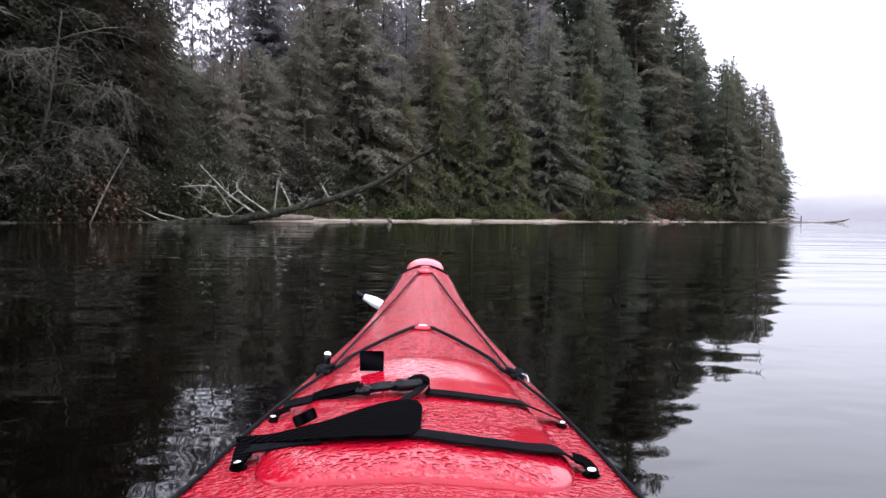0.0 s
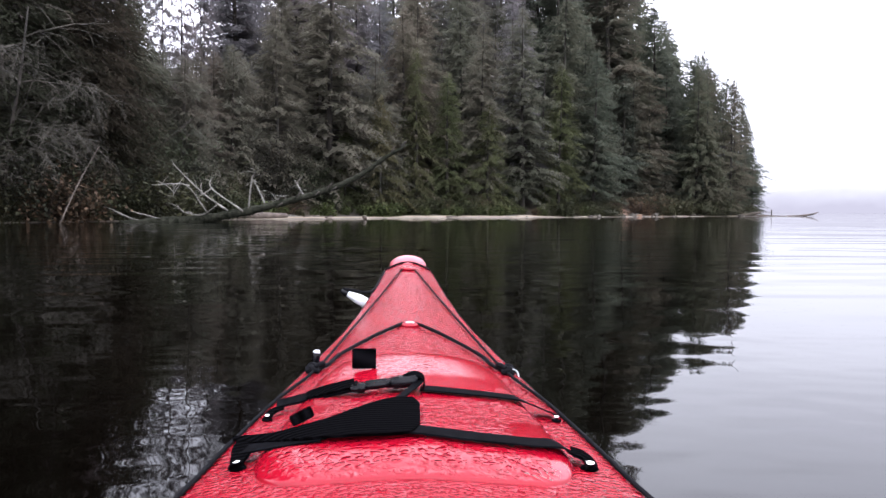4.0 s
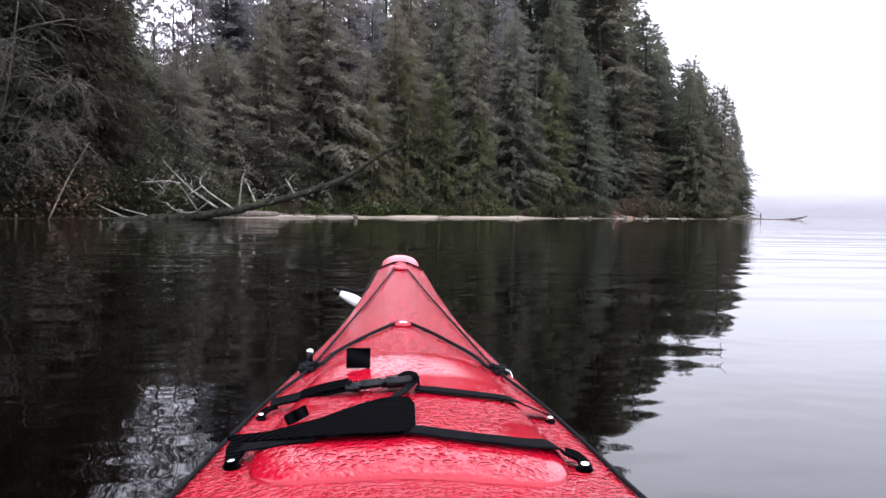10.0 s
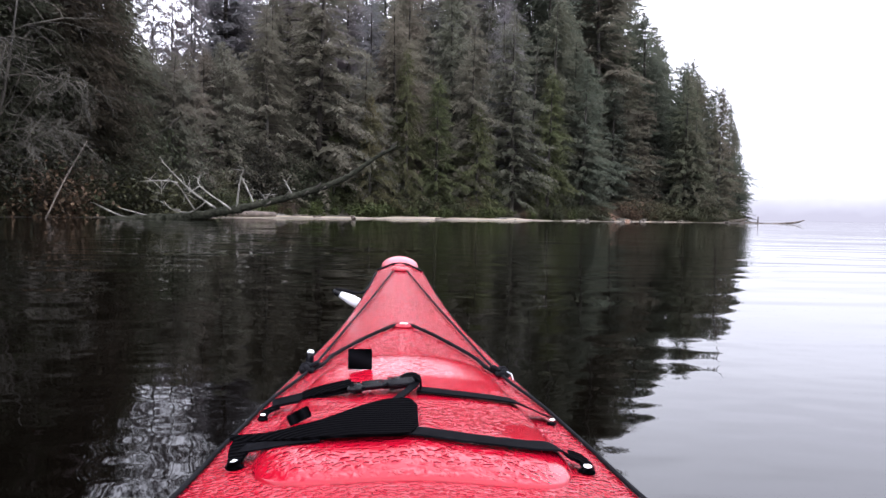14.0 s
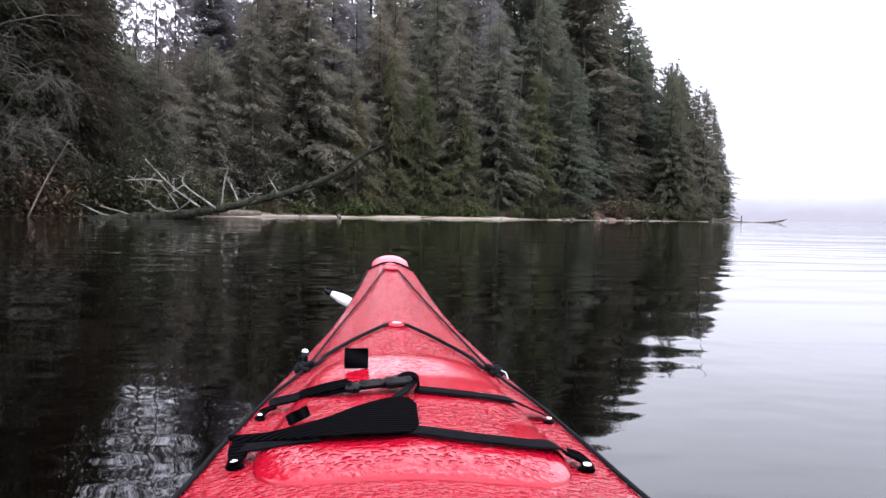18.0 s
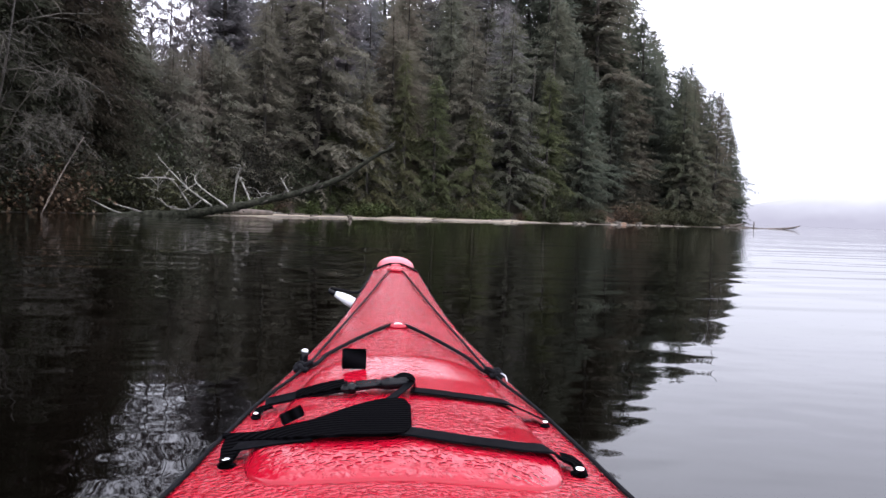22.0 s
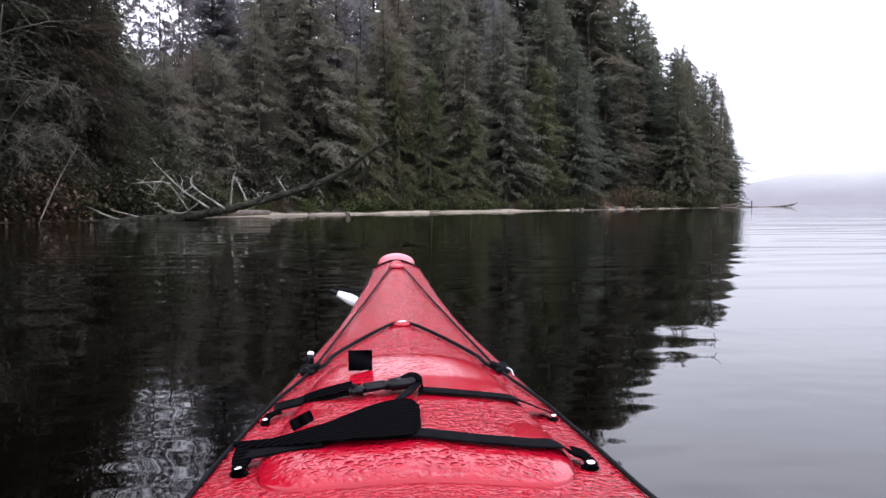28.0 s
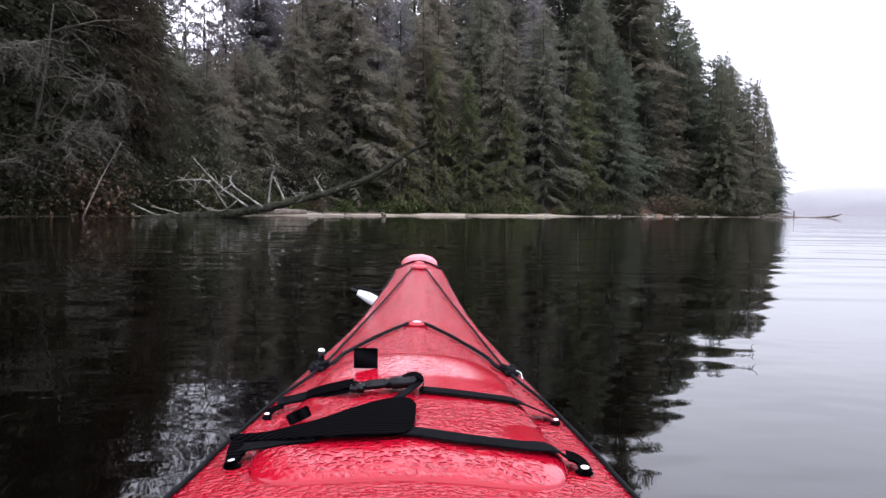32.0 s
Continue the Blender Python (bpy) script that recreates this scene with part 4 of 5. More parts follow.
def loose_wood():
    def limb(name, pts, radii, mat, label, cat="driftwood", group=""):
        o = new(name)
        o.location = pts[0]
        tube("limb", [Vector(p) - o.location for p in pts], radii, mat, o, 8, 5, 0.22)
        tagged(o, label, cat, group)
        return o
    limb("dead_limb", [off_shore(-25.3, -0.75, 36), off_shore(-25.2, 0.35, 36), off_shore(-24.8, 0.5, 36), off_shore(-22.7, -0.5, 35.5), off_shore(-21.3, -0.8, 35)], [0.025, 0.035, 0.045, 0.045, 0.03], GREY_WOOD, "bent bleached limb sticking out of the water", group="dead limbs at the bank")
    limb("dead_limb", [off_shore(-22.8, 0.1, 36), off_shore(-21.2, -0.35, 35.5), off_shore(-19.8, -0.82, 35)], [0.03, 0.045, 0.03], GREY_WOOD, "bleached limb slanting into the water", group="dead limbs at the bank")
    limb("leaning_pole", [polar(-24.0, -0.85, 33), polar(-22.8, 1.9, 33.2), polar(-21.5, 4.4, 33.4)], [0.032, 0.026, 0.013], DRIFT, "thin dead pole leaning against the bank", "dead pole")
    limb("leaning_pole", [off_shore(-21.5, 4.5, 42), off_shore(-18.0, 7.6, 42)], [0.06, 0.03], BARK, "thin dead pole hung up in the boughs", "dead pole")
    limb("floating_log", [polar(23.6, -0.24, 110), polar(24.6, -0.24, 111), polar(26.4, -0.29, 112), polar(27.9, -0.16, 113), polar(28.5, 0.02, 113.5)], [0.24, 0.22, 0.18, 0.14, 0.05], DRIFT, "long dark log floating off the point", "driftwood log")
    limb("floating_log", [polar(23.6, -0.16, 107), polar(24.4, -0.1, 108), polar(25.0, 0.05, 108.5)], [0.25, 0.2, 0.06], DRIFT, "dark log washed up on the point", "driftwood log")
    limb("standing_stake", [polar(25.6, -0.4, 111.5), polar(25.6, 0.2, 111.5)], [0.1, 0.07], DRIFT, "short stake standing in the water", "stake")
    a, b = land_point(shore_s(-12.4), 1.3), land_point(shore_s(-8.2), 1.0)
    a.z, b.z = a.z + 0.16, b.z + 0.12
    limb("beach_log", [a, a.lerp(b, 0.5), b], [0.26, 0.23, 0.15], DRIFT, "brown driftwood log lying on the sand", "driftwood log")
    limb("broken_stump", [polar(-3.4, -0.56, 52), polar(-3.3, -0.42, 52), polar(-3.5, -0.33, 52)], [0.14, 0.16, 0.05], DRIFT, "small pale stump breaking the water", "stump")
    r = random.Random(77)
    for k in range(14):
        s = r.uniform(S_BEACH0 + 2, S_BEACH1 - 4)
        p = land_point(s, r.uniform(0.5, 2.9))
        w, n = shore_at(s)
        t = Vector((n.y, -n.x, 0)).lerp(n, r.uniform(-0.4, 0.4)).normalized() * r.uniform(0.5, 1.6)
        q = land_point(s, 1.5)
        end = p + t
        end.z = p.z + r.uniform(0.0, 0.06)
        limb("drift_stick", [p + Vector((0, 0, 0.03)), p.lerp(end, 0.5) + Vector((0, 0, 0.06)), end], [0.05, 0.045, 0.02], r.choice((DRIFT, GREY_WOOD)), "small drift stick on the sand", "driftwood", "drift sticks on the beach")


def rocks():
    r = random.Random(13)
    for k in range(30):
        s = shore_s(17.3) + r.gauss(0, 3.2) if k < 10 else r.uniform(shore_s(13.5), S_TIP + 2)
        p = land_point(s, r.uniform(-0.2, 1.6))
        bm = bmesh.new()
        bmesh.ops.create_icosphere(bm, subdivisions=2, radius=1.0)
        sz = r.uniform(0.10, 0.32)
        o = Vector((r.uniform(0, 50), r.uniform(0, 50), 0))
        for v in bm.verts:
            v.co *= 1 + 0.45 * noise.noise(v.co * 1.1 + o)
            v.co = Vector((v.co.x * sz * 1.3, v.co.y * sz, v.co.z * sz * 0.7))
        me = bpy.data.meshes.new("rock")
        bm.to_mesh(me)
        bm.free()
        me.materials.append(r.choice((ROCK, CLAY)) if k < 10 else ROCK)
        ob = new("rock", me)
        ob.location = p + Vector((0, 0, sz * 0.2))
        ob.rotation_euler = (0, 0, r.uniform(0, 6.28))
        tagged(ob, "worn grey-brown rock at the waterline", "rock", "rocks at the point")


def bare_alder(at, height, seed, label, side):
    """A leafless tree of forking, drooping, lichen-grey limbs."""
    r = random.Random(seed)
    root = new("bare_alder")
    root.location = at
    tv, tf = [], []
    trunk = [Vector((0, 0, -0.4)), Vector((0.2 * side.x, 0.2 * side.y, height * 0.3)), Vector((1.0 * side.x, 1.0 * side.y, height * 0.65)), Vector((1.6 * side.x, 1.6 * side.y, height))]
    line = smooth_line(trunk, 5)
    tube_into(tv, tf, line, list(np.linspace(0.13, 0.03, len(line))), 8, 0.1)

    def grow(bv, bf, p, d, L, rad, level):
        pts, q, way = [p], p, d
        n = 5
        for i in range(n):
            way = (way + Vector((r.gauss(0, 0.2), r.gauss(0, 0.2), r.gauss(-0.06, 0.16)))).normalized()
            q = q + way * (L / n)
            pts.append(q)
        tube_into(bv, bf, pts, list(np.linspace(rad, rad * 0.35, n + 1)), 4 if level < 2 else 3, cap=False)
        if level < 3:
            for i in range(1, n + 1):
                for k in range(3 if level == 0 else 2):
                    if r.random() < (0.66 if level < 2 else 0.5):
                        w = (way + Vector((r.gauss(0, 0.7), r.gauss(0, 0.7), r.gauss(-0.1, 0.5)))).normalized()
                        grow(bv, bf, pts[i], w, L * r.uniform(0.35, 0.65), rad * 0.55, level + 1)

    for k in range(11):
        t = 0.2 + 0.75 * k / 11
        p = line[int(t * (len(line) - 1))]
        w = (side * r.uniform(0.3, 1.1) + Vector((r.gauss(0, 0.5), r.gauss(0, 0.5), r.uniform(-0.1, 0.5)))).normalized()
        bv, bf = [], []
        grow(bv, bf, p, w, height * r.uniform(0.28, 0.45), 0.042, 0 if k % 2 else 1)
        part_mesh("limb", mesh_of("limb", bv, bf, ALDER, True), root, "bare forking grey limb")
    part_mesh("trunk", mesh_of("trunk", tv, tf, BARK, True), root)
    tagged(root, label, "tree", "bare alders on the bank")


def dead_snags():
    """Bare standing poles among the crowns and on the point."""
    for az, rr, h, tip, rad in ((22.8, 109, 10.9, 1.3, 0.15), (23.2, 110, 9.5, -0.3, 0.12), (-6.4, 66, 13.5, 0.3, 0.12), (2.6, 74, 15, -0.3, 0.11), (9.8, 80, 17, 0.4, 0.13), (-10.2, 58, 12, 0.5, 0.10)):
        p = land_at(rr * math.sin(radians(az)), rr * math.cos(radians(az)))[0]
        if az > 20:
            h = rr * math.tan(radians(h)) + 0.5 - p.z
        o = new("dead_snag")
        o.location = p
        tube("pole", [(0, 0, -0.3), (tip * 0.2, 0.1, h * 0.5), (tip, 0.0, h)], [rad, rad * 0.7, 0.03], BARK, o, 7, 5, 0.15)
        r = random.Random(int(rr))
        for k in range(9):
            z = h * r.uniform(0.45, 0.97)
            a = r.uniform(0, 6.28)
            b = Vector((tip * (z / h) ** 1.6, 0, z))
            tube("stub", [b, b + Vector((math.cos(a), math.sin(a), r.uniform(-0.2, 0.3))) * r.uniform(0.3, 1.0)], [0.03, 0.01], ALDER, o, 4, 2, 0.1)
        tagged(o, "slender grey dead snag with broken branch stubs", "dead tree", "dead snags in the woods")


dead_snags()
fallen_tree()
loose_wood()
rocks()
bare_alder(land_point(shore_s(-26.6), 0.7), 9, 61, "leafless lichen-grey alder hanging over the water", Vector((0.8, -0.1, 0)))
bare_alder(land_point(shore_s(-32.5), 1.0), 6.5, 62, "leafless grey alder among the conifers on the bank", Vector((0.5, -0.5, 0)))

# ---- the kayak ----
EDGE = ((-2.45, 0.02, 0.36, 0.37), (-2.2, 0.07, 0.335, 0.345), (-1.6, 0.17, 0.27, 0.30), (-0.9, 0.240, 0.245, 0.295), (0.0, 0.250, 0.243, 0.290), (0.45, 0.232, 0.243, 0.280),
        (0.69, 0.211, 0.243, 0.268), (0.83, 0.203, 0.243, 0.265), (1.0, 0.189, 0.244, 0.264), (1.15, 0.176, 0.245, 0.268), (1.24, 0.164, 0.250, 0.273), (1.4, 0.144, 0.260, 0.281), (1.53, 0.128, 0.268, 0.287),
        (1.70, 0.1095, 0.283, 0.299), (1.93, 0.091, 0.304, 0.316), (2.2, 0.073, 0.331, 0.342), (2.3, 0.0675, 0.340, 0.354), (2.345, 0.064, 0.342, 0.360), (2.38, 0.050, 0.340, 0.362), (2.42, 0.036, 0.335, 0.360))
EY = [e[0] for e in EDGE]


def wide(y):
    return float(np.interp(y, EY, [e[1] for e in EDGE]))


def edge_z(y):
    return float(np.interp(y, EY, [e[2] for e in EDGE]))


def ridge_z(y):
    return float(np.interp(y, EY, [e[3] for e in EDGE]))


def deck(x, y):
    """Height of the deck: arched by the hatch, with a flatter middle panel and chamfered sides towards the bow."""
    u = min(1.0, abs(x) / max(wide(y), 0.01))
    arch = 1 - u ** 1.7
    c = 0.46
    panel = 1 - 0.16 * (u / c) ** 2 if u < c else 0.84 * (1 - u) / (1 - c)
    k = float(np.interp(y, [1.2, 1.5], [0, 1]))
    return edge_z(y) + (ridge_z(y) - edge_z(y)) * (arch * (1 - k) + panel * k)


LID_Y, LID_L, LID_H = 0.8985, 0.252, 0.0200


def lid_edge(x, y):
    """Below 1 inside the outline of the hatch cover."""
    a = float(np.interp(y, [0.64, 0.72, 0.8, 1.05, 1.14], [0.158, 0.158, 0.155, 0.136, 0.122]))
    return (abs(x / a) ** 5 + abs((y - LID_Y) / LID_L) ** 5) ** 0.2


def lid_rise(y):
    """The cover is low at its after edge and swells up towards the bow."""
    return LID_H * float(np.interp(y, [0.66, 0.75], [0.62, 1.0])) + 0.013 * float(np.interp(y, [0.93, 1.0, 1.09], [0, 0.35, 1.0]))


def top(x, y):
    """Deck or hatch cover, whichever is uppermost."""
    f = lid_edge(x, y)
    z = deck(x, y)
    if f < 1:
        z += 0.002 + lid_rise(y) * (1 - f ** 13) * (1 - 0.25 * (x / 0.16) ** 2)
    return z


def build_kayak():
    kayak = new("kayak")
    ys = [-2.45, -2.3, -2.1, -1.8, -1.5, -1.2, -0.9, -0.6, -0.3, 0.0, 0.2] + list(np.arange(0.3, 2.43, 0.04)) + [2.42]
    n = 26
    verts, faces = [], []
    for y in ys:
        for k in range(n + 1):
            x = wide(y) * (2 * k / n - 1)
            verts.append((x, y, deck(x, y)))
    w = n + 1
    for i in range(len(ys) - 1):
        for k in range(n):
            faces.append((i * w + k, i * w + k + 1, (i + 1) * w + k + 1, (i + 1) * w + k))
    # the rounded nose
    tipbase = (len(ys) - 1) * w
    prev = [tipbase + k for k in range(w)]
    for j in range(1, 5):
        ang = j / 4 * math.pi / 2
        row = []
        for k in range(w):
            x = wide(2.42) * (2 * k / n - 1) * (math.cos(ang) if j < 4 else 0.05)
            bulge = 0.06 * math.sin(ang) * math.sqrt(max(0.0, 1 - (2 * k / n - 1) ** 2) + 0.02)
            row.append(len(verts))
            verts.append((x, 2.42 + bulge, deck(0, 2.42) - 0.03 * (1 - math.cos(ang)) - 0.004 * abs(2 * k / n - 1)))
        for k in range(n):
            faces.append((prev[k], prev[k + 1], row[k + 1], row[k]))
        prev = row
    part_mesh("deck", mesh_of("deck", verts, faces, RED, True), kayak, "glossy red deck beaded with rain")
    bm = bmesh.new()
    ball(bm, Vector((0, 2.392, 0.349)), (0.0565, 0.055, 0.0335), 28)
    part("bow_cap", bm, RED_PALE, kayak, "rounded pale red nose of the bow")
    # hull below the edge
    verts, faces = [], []
    hy = ys + [2.455, 2.478]
    m = 12
    for y in hy:
        hw = wide(min(y, 2.42)) * (1 if y <= 2.42 else (0.7 if y < 2.47 else 0.15))
        ez = edge_z(min(y, 2.42)) - (0 if y <= 2.42 else 0.008 if y < 2.47 else 0.025)
        depth = float(np.interp(y, [-2.45, -1.8, 0, 1.6, 2.2, 2.48], [-0.02, -0.10, -0.12, -0.11, -0.03, 0.12]))
        for k in range(m + 1):
            t = math.pi * k / m
            x = -hw * math.cos(t) * (1.0 + 0.015 * math.sin(t))
            verts.append((x, y, ez - 0.003 - (ez - depth) * math.sin(t) ** 0.85))
    for i in range(len(hy) - 1):
        for k in range(m):
            q = i * (m + 1) + k
            faces.append((q, q + m + 1, q + m + 2, q + 1))
    part_mesh("hull", mesh_of("hull", verts, faces, RED, True), kayak)
    # hatch cover
    verts, faces = [], []
    nx, ny = 44, 56
    grid = {}
    for j in range(ny + 1):
        for i in range(nx + 1):
            u, v = (math.copysign(1 - (1 - abs(w)) ** 1.7, w) for w in (2 * i / nx - 1, 2 * j / ny - 1))  # finer towards the rolled edge
            # a square grid pressed into the rounded outline
            q = max(abs(u), abs(v))
            x, y = u * 0.16, LID_Y + v * LID_L
            for _ in range(6):
                f = lid_edge(x, y)
                if f > 1e-6 and q > 0:
                    x, y = x * q / f, LID_Y + (y - LID_Y) * q / f
            grid[i, j] = len(verts)
            f = min(1.0, lid_edge(x, y))
            verts.append((x, y, deck(x, y) + (0.002 + lid_rise(y) * (1 - f ** 13) * (1 - 0.25 * (x / 0.16) ** 2) if f < 0.9995 else -0.004)))
    for j in range(ny):
        for i in range(nx):
            faces.append((grid[i, j], grid[i + 1, j], grid[i + 1, j + 1], grid[i, j + 1]))
    part_mesh("hatch_cover", mesh_of("hatch_cover", verts, faces, RED_LID, True), kayak, "bulging red hatch cover under two straps")

    def cord(pts, rad, name="deck_line", label="", parent=kayak, n=4):
        return tube(name, pts, rad, BLACK_CORD, parent, 7, n, 0.05, label)

    def on(x, y, h=0.004):
        return (x, y, top(x, y) + h)

    for sx in (-1, 1):
        side = [on(sx * 0.147, 1.19, 0.006), on(sx * 0.158, 1.14, 0.004), on(sx * 0.172, 1.07, 0.004)] + [(sx * (wide(y) - 0.005), y, edge_z(y) + 0.004) for y in (1.0, 0.9, 0.8, 0.69, 0.5, 0.2, -0.5, -1.2)]
        cord(side, 0.0024, "edge_line", "wet grey perimeter line along the edge")
        seam = [(sx * (wide(y) + 0.001), y, edge_z(y) - 0.003) for y in (2.3, 2.1, 1.9, 1.7, 1.53, 1.4, 1.24, 1.15, 1.0, 0.83, 0.69, 0.45, 0.0, -0.9, -1.6)]
        cord(seam, 0.0028, "edge_seam", "black rubber seam between deck and hull")
        # lines to the bow fitting and the middle fitting
        cord([on(sx * x, y, 0.005) for x, y in ((0.146, 1.20), (0.141, 1.235), (0.129, 1.35), (0.1045, 1.58), (0.068, 1.855), (0.022, 2.20), (0.010, 2.225))], 0.0021)
        cord([on(sx * x, y, 0.005) for x, y in ((0.146, 1.19), (0.134, 1.205), (0.127, 1.225), (0.119, 1.271), (0.089, 1.34), (0.052, 1.415), (0.019, 1.482), (0.009, 1.486))], 0.0032, "bungee_cord", "dark grey bungee cord")
        # the knot where the lines meet
        tie = []
        for i in range(40):
            a = 2 * math.pi * i / 39
            tie.append(on(sx * (0.149 + 0.0075 * (math.sin(a) + 1.6 * math.sin(2 * a)) * 0.7), 1.194 + 0.0085 * (math.cos(a) - 1.6 * math.cos(2 * a)) * 0.7, 0.0075 - 0.004 * math.sin(3 * a)))
        cord(tie, 0.0042, "knot", "tight black knot", n=1)
        for x, y, big in ((0.1695, 0.732, 0.0052), (0.1745, 0.921, 0.0036)):
            bm = bmesh.new()
            ball(bm, Vector(on(sx * x, y, 0.007)), (big, big, big * 0.45), 14)
            part("bolt_head", bm, STEEL, kayak, "shiny steel bolt head")
            bm = bmesh.new()
            ball(bm, Vector(on(sx * x, y, 0.002)), (big * 1.75, big * 1.5, big * 0.7), 14)
            part("washer", bm, WEBBING, kayak, "black plastic strap anchor")
    cord([(x, 2.345 - 9.0 * x * x, deck(x, 2.345 - 9.0 * x * x) + 0.003) for x in (-0.066, -0.055, -0.04, -0.02, 0, 0.02, 0.04, 0.055, 0.066)], 0.0030, "bow_band", "black cord round the bow")
    for y in (2.232, 1.487):
        bm = bmesh.new()
        ball(bm, Vector(on(0, y + 0.016, 0.001)), (0.026, 0.030, 0.0085), 18)
        part("fitting_mound", bm, RED, kayak, "moulded red recess for the line")
        tube("pad_eye", [on(-0.012, y, 0.004), on(-0.006, y - 0.001, 0.008), on(0.006, y - 0.001, 0.008), on(0.012, y, 0.004)], 0.0011, STEEL, kayak, 8, 3, 0.0, "small steel pad eye")
    # upright cord stopper with a pale cap
    tube("cord_stopper", [on(-0.153, 1.242, 0.0), on(-0.153, 1.242, 0.013), on(-0.152, 1.243, 0.021)], [0.0062, 0.0062, 0.0056], PLASTIC, kayak, 10, 2)
    bm = bmesh.new()
    ball(bm, Vector(on(-0.152, 1.243, 0.0225)), (0.0058, 0.0058, 0.0040), 10)
    part("stopper_cap", bm, WHITE_PLASTIC, kayak, "worn white cap")
    tube("cord_end", [on(0.158, 1.192, 0.010), on(0.163, 1.194, 0.009), on(0.1665, 1.19, 0.008), on(0.1665, 1.172, 0.004)], 0.0009, WHITE_PLASTIC, kayak, 6, 4, 0.1, "frayed pale cord end")

    def band(name, line, half_w, mat, parent, thick=0.0018, lift=0.003, label="", taut=False):
        """A flat strap laid over the deck: line of (x, y, half width factor)."""
        v, f = [], []
        pts = smooth_line([(x, y, k) for x, y, k in line], 8)
        high = [top(p.x, p.y) for p in pts]
        if taut:  # the strap spans hollows in straight lines
            n = len(pts)
            high = [max(high[i], max(high[a] + (high[b] - high[a]) * (i - a) / (b - a) for a in range(i + 1) for b in range(i, n) if b > a)) for i in range(n)]
        for i, p in enumerate(pts):
            d = pts[min(i + 1, len(pts) - 1)] - pts[max(i - 1, 0)]
            s = Vector((-d.y, d.x, 0)).normalized() * (half_w * p.z)
            for sgn in (-1, 1):
                q = Vector((p.x, p.y, 0)) + s * sgn
                z = max(top(q.x, q.y), high[i] - (0 if taut else 0.004)) + lift
                v.append((q.x, q.y, z))
                v.append((q.x, q.y, z + thick))
        for i in range(len(pts) - 1):
            a = i * 4
            for p, q in ((0, 1), (1, 3), (3, 2), (2, 0)):
                f.append((a + p, a + q, a + 4 + q, a + 4 + p))
        f += [(0, 2, 3, 1), (len(v) - 4, len(v) - 3, len(v) - 1, len(v) - 2)]
        return part_mesh(name, mesh_of(name, v, f, mat, False), parent, label)

    front = band("front_strap", [(0.008, 0.912, 1), (0.058, 0.908, 1), (0.107, 0.915, 1), (0.145, 0.932, 1.1), (0.178, 0.946, 1.1)], 0.0125, GREY_STRAP, kayak, label="wet grey strap over the hatch cover", taut=True)
    rear = band("rear_strap", [(-0.02, 0.728, 1), (0, 0.726, 1), (0.054, 0.716, 1), (0.11, 0.722, 1), (0.143, 0.742, 1), (0.166, 0.752, 1)], 0.0118, GREY_STRAP, kayak, label="wet grey strap over the hatch cover", taut=True)

    def ribbon(name, low, high, mat, parent, label, thick=0.003):
        """A webbing slab between its lower and its upper edge."""
        a, b = smooth_line(low, 6), smooth_line(high, 6)
        v, f = [], []
        for p, q in zip(a, b):
            nrm = Vector((0, -0.3, 1)).normalized() * thick
            v += [p, q, q + nrm, p + nrm]
        for i in range(len(a) - 1):
            for p, q in ((0, 1), (1, 2), (2, 3), (3, 0)):
                f.append((i * 4 + p, i * 4 + q, i * 4 + 4 + q, i * 4 + 4 + p))
        f += [(3, 2, 1, 0), (len(v) - 4, len(v) - 3, len(v) - 2, len(v) - 1)]
        return part_mesh(name, mesh_of(name, v, f, mat), parent, label)

    def strip(name, line, across, mat, parent, label, thick=0.002):
        """A strap along a line in space, as wide as the vector across."""
        h = Vector(across) / 2
        return ribbon(name, [Vector(p) - h for p in line], [Vector(p) + h for p in line], mat, parent, label, thick)

    # broad ribbed strap end lying across the cover
    ribbon("strap_tail", [(-0.186, 0.789, 0.261), (-0.166, 0.773, 0.263), (-0.140, 0.753, 0.270), (-0.111, 0.730, 0.279), (-0.083, 0.717, 0.285), (-0.051, 0.710, 0.289), (-0.025, 0.710, 0.290), (-0.005, 0.715, 0.291), (0.004, 0.742, 0.291)],
           [(-0.188, 0.796, 0.262), (-0.170, 0.786, 0.266), (-0.144, 0.770, 0.273), (-0.116, 0.767, 0.281), (-0.089, 0.775, 0.287), (-0.058, 0.809, 0.291), (-0.029, 0.837, 0.293), (-0.004, 0.843, 0.293), (0.005, 0.815, 0.293)], WEBBING, rear, "broad ribbed black strap end")
    for sx in (-1, 1):  # the straps turn down to their anchors
        if sx > 0:
            ribbon("strap_fold", [(0.154, 0.736, 0.2620), (0.161, 0.735, 0.2600), (0.164, 0.730, 0.2560), (0.163, 0.722, 0.2540)],
                   [(0.157, 0.764, 0.2620), (0.169, 0.759, 0.2590), (0.176, 0.748, 0.2550), (0.177, 0.732, 0.2530)], WEBBING, rear, "folded black webbing at the anchor", 0.003)
        else:
            ribbon("strap_fold", [(-0.181, 0.786, 0.2600), (-0.181, 0.762, 0.2565), (-0.177, 0.738, 0.2540), (-0.175, 0.724, 0.2535)],
                   [(-0.156, 0.772, 0.2630), (-0.160, 0.756, 0.2600), (-0.163, 0.740, 0.2565), (-0.164, 0.728, 0.2555)], WEBBING, rear, "folded black webbing at the anchor", 0.004)
        if sx < 0:
            strip("strap_turn", [(sx * 0.162, 0.946, 0.256), (sx * 0.172, 0.938, 0.253), (sx * 0.1745, 0.921, 0.250)], (sx * 0.009, 0.006, 0.0), WEBBING, front, "black webbing turned down to the bolt", 0.003)
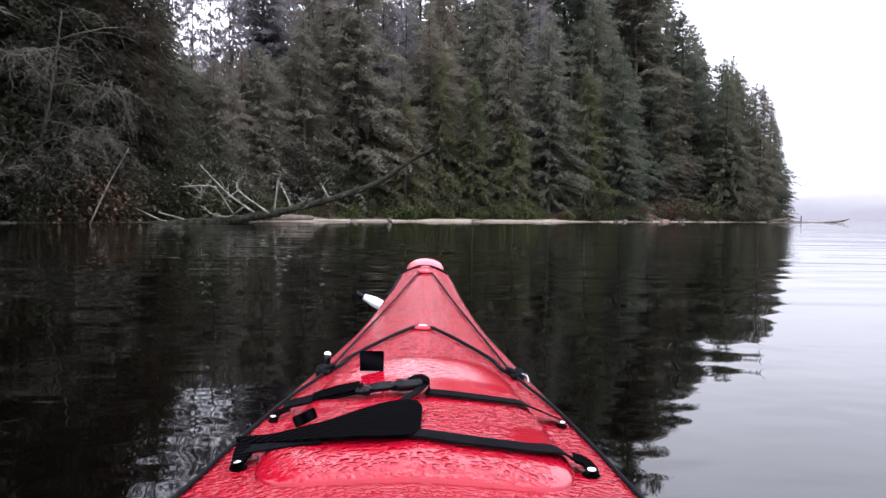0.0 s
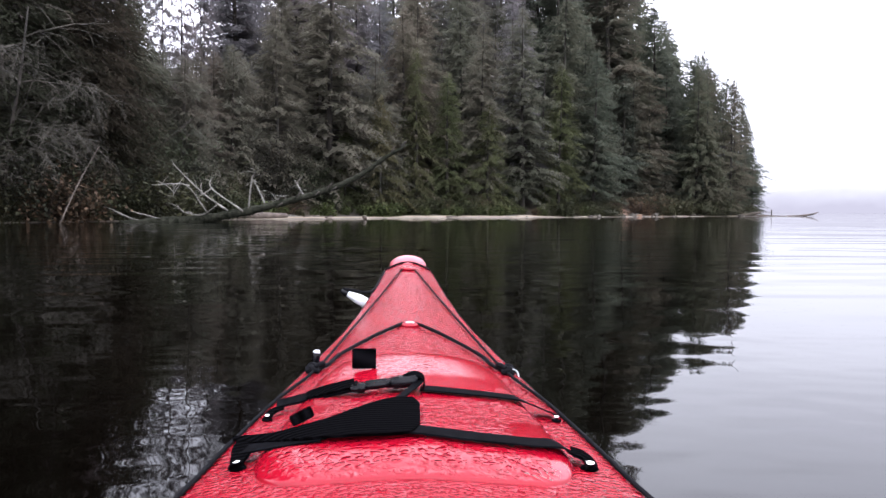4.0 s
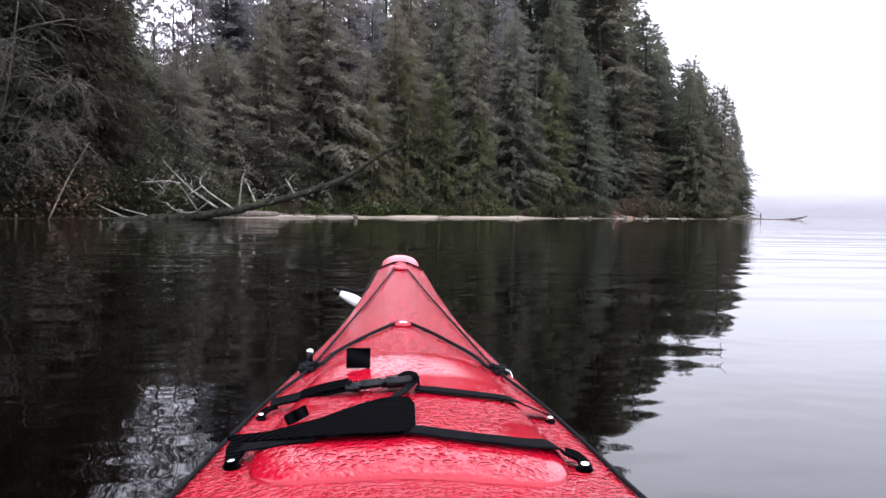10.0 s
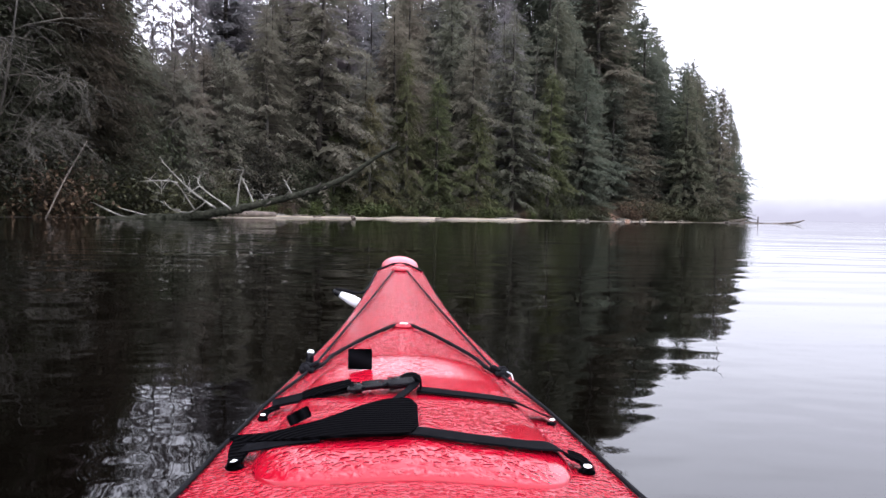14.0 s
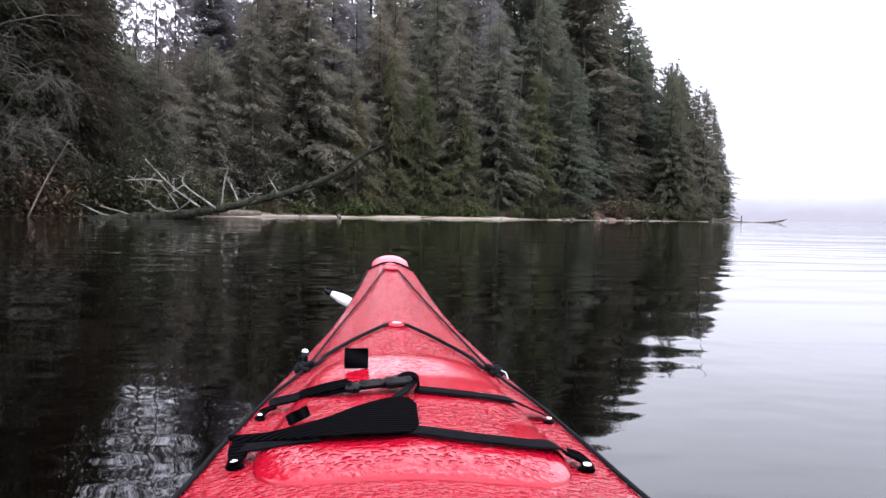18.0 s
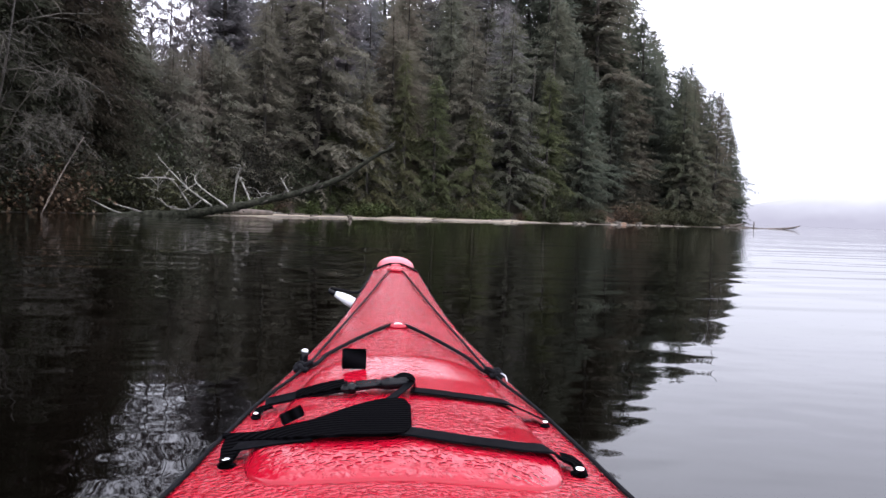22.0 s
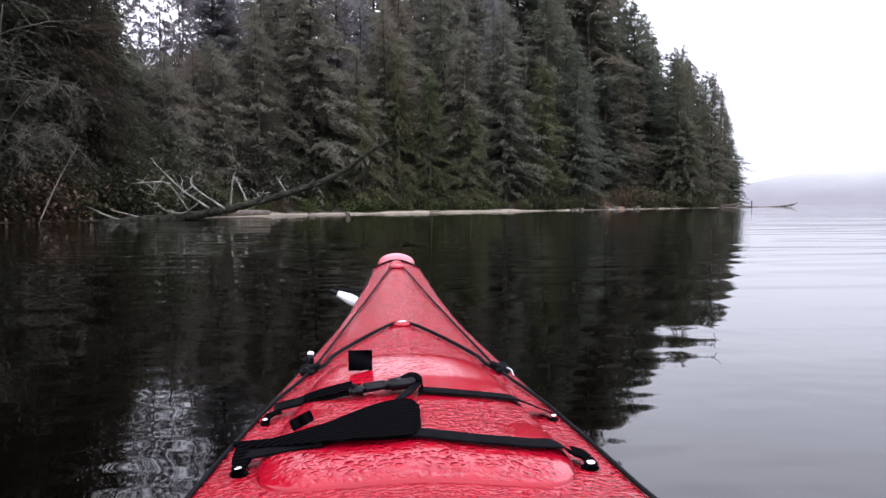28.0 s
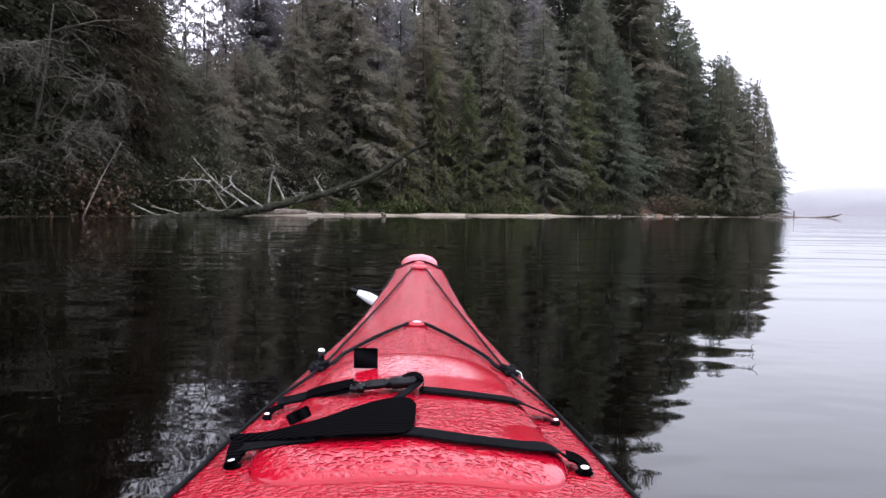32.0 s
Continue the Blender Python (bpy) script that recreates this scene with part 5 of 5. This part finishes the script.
    ribbon("strap_under", [(-0.176, 0.752, 0.2575), (-0.150, 0.742, 0.2650), (-0.118, 0.728, 0.2745), (-0.090, 0.718, 0.2815)],
           [(-0.172, 0.770, 0.2605), (-0.146, 0.758, 0.2680), (-0.115, 0.742, 0.2765), (-0.088, 0.728, 0.2830)], GREY_STRAP, rear, "wet strap running under the broad end", 0.002)
    # doubled strap running up to the buckle
    ribbon("strap_end", [(-0.169, 0.955, 0.254), (-0.133, 0.938, 0.266), (-0.096, 0.912, 0.280), (-0.066, 0.903, 0.288)], [(-0.171, 0.974, 0.258), (-0.135, 0.960, 0.270), (-0.099, 0.940, 0.284), (-0.068, 0.932, 0.292)], GREY_STRAP, front, "doubled wet strap end", 0.003)
    ribbon("strap_end", [(-0.130, 0.936, 0.270), (-0.100, 0.913, 0.283), (-0.070, 0.903, 0.292)], [(-0.132, 0.956, 0.274), (-0.103, 0.938, 0.287), (-0.072, 0.930, 0.296)], WEBBING, front, "doubled wet strap end", 0.002)
    # small tabs of webbing
    for x, y, w, h, turn, tip, owner in ((-0.065, 1.030, 0.032, 0.027, 0.08, 0.0, front), (-0.119, 0.810, 0.026, 0.012, 0.6, -0.32, rear)):
        bm = bmesh.new()
        bmesh.ops.create_cube(bm, size=1.0, matrix=Matrix.Translation((x, y, top(x, y) + h / 2 + 0.001)) @ Matrix.Rotation(turn, 4, "Z") @ Matrix.Rotation(tip, 4, "Y") @ Matrix.Rotation(-0.25, 4, "X") @ Matrix.Diagonal((w, 0.003, h, 1)))
        bmesh.ops.bevel(bm, geom=bm.edges[:], offset=0.0009, segments=2, affect="EDGES")
        part("strap_tab", bm, WEBBING, owner, "stiff square black webbing end", False)
    # side-release buckle: shell, base and two sprung prongs
    at = Matrix.Translation((-0.032, 0.913, 0.2955)) @ Matrix.Rotation(0.10, 4, "Z") @ Matrix.Rotation(-0.13, 4, "Y") @ Matrix.Rotation(-0.10, 4, "X")
    for name, label, boxes in (
        ("buckle_shell", "black plastic buckle shell", ((0.020, 0, 0, 0.032, 0.036, 0.012), (0.002, 0.0, 0.0, 0.010, 0.022, 0.010))),
        ("buckle_base", "black plastic buckle base with a cross bar", ((-0.031, 0, 0, 0.012, 0.036, 0.010), (-0.041, 0.0, 0.001, 0.005, 0.036, 0.007), (-0.036, 0.016, 0, 0.014, 0.004, 0.008), (-0.036, -0.016, 0, 0.014, 0.004, 0.008))),
        ("buckle_prong", "sprung buckle prong", ((-0.012, 0.014, 0.001, 0.030, 0.006, 0.008),)),
        ("buckle_prong", "sprung buckle prong", ((-0.012, -0.014, 0.001, 0.030, 0.006, 0.008),)),
        ("buckle_tongue", "", ((-0.012, 0, -0.001, 0.030, 0.006, 0.006),)),
    ):
        bm = bmesh.new()
        for dx, dy, dz, lx, ly, lz in boxes:
            bmesh.ops.create_cube(bm, size=1.0, matrix=at @ Matrix.Translation((dx, dy, dz)) @ Matrix.Diagonal((lx, ly, lz, 1)))
        bmesh.ops.bevel(bm, geom=bm.edges[:], offset=0.0021, segments=3, affect="EDGES")
        part(name, bm, PLASTIC, front, label)
    # webbing threaded through the shell, looping over and under
    strip("strap_loop", [(-0.012, 0.915, 0.301), (-0.004, 0.915, 0.3045), (0.004, 0.914, 0.305), (0.011, 0.912, 0.302), (0.013, 0.909, 0.297), (0.011, 0.906, 0.291)], (0.0, 0.022, 0.002), WEBBING, front, "black webbing looped through the buckle", 0.0025)
    strip("strap_loop", [(0.007, 0.911, 0.301), (0.004, 0.898, 0.298), (-0.004, 0.880, 0.295), (-0.016, 0.852, 0.292)], (0.012, 0.004, 0.001), GREY_STRAP, front, "loose wet strap tucked under the tail", 0.002)
    bm = bmesh.new()
    ball(bm, Vector((-0.006, 0.915, 0.3025)), (0.0085, 0.015, 0.0045), 14)
    part("strap_roll", bm, WEBBING, front, "rolled black webbing")
    # carrying toggle hanging beside the bow
    toggle = tube("grab_toggle", [(-0.156, 1.95, 0.303), (-0.126, 1.95, 0.289), (-0.094, 1.95, 0.272)], [0.0070, 0.0135, 0.0140], WHITE_PLASTIC, kayak, 14, 4, 0.0, "white plastic carrying toggle")
    tube("toggle_cap", [(-0.171, 1.95, 0.3105), (-0.163, 1.95, 0.3065), (-0.154, 1.95, 0.302)], [0.004, 0.0075, 0.0082], PLASTIC, toggle, 14, 3, 0.0, "black end cap")
    tube("toggle_cord", [(-0.166, 1.95, 0.3155), (-0.135, 1.95, 0.311), (-0.105, 1.955, 0.306), (-0.088, 2.0, 0.312), (-0.070, 2.27, 0.338)], 0.0035, BLACK_CORD, toggle, 6, 4)
    eye = Vector((-0.015, 0, 0.49))
    kayak.matrix_basis = Matrix.Translation(eye) @ pose(0, 0, 0, -0.64, 0.91, 0.40) @ Matrix.Translation(-eye)  # trimmed down by the bow, heeling a little
    tagged(kayak, "red sea kayak with wet deck, black straps and deck lines", "kayak")


build_kayak()
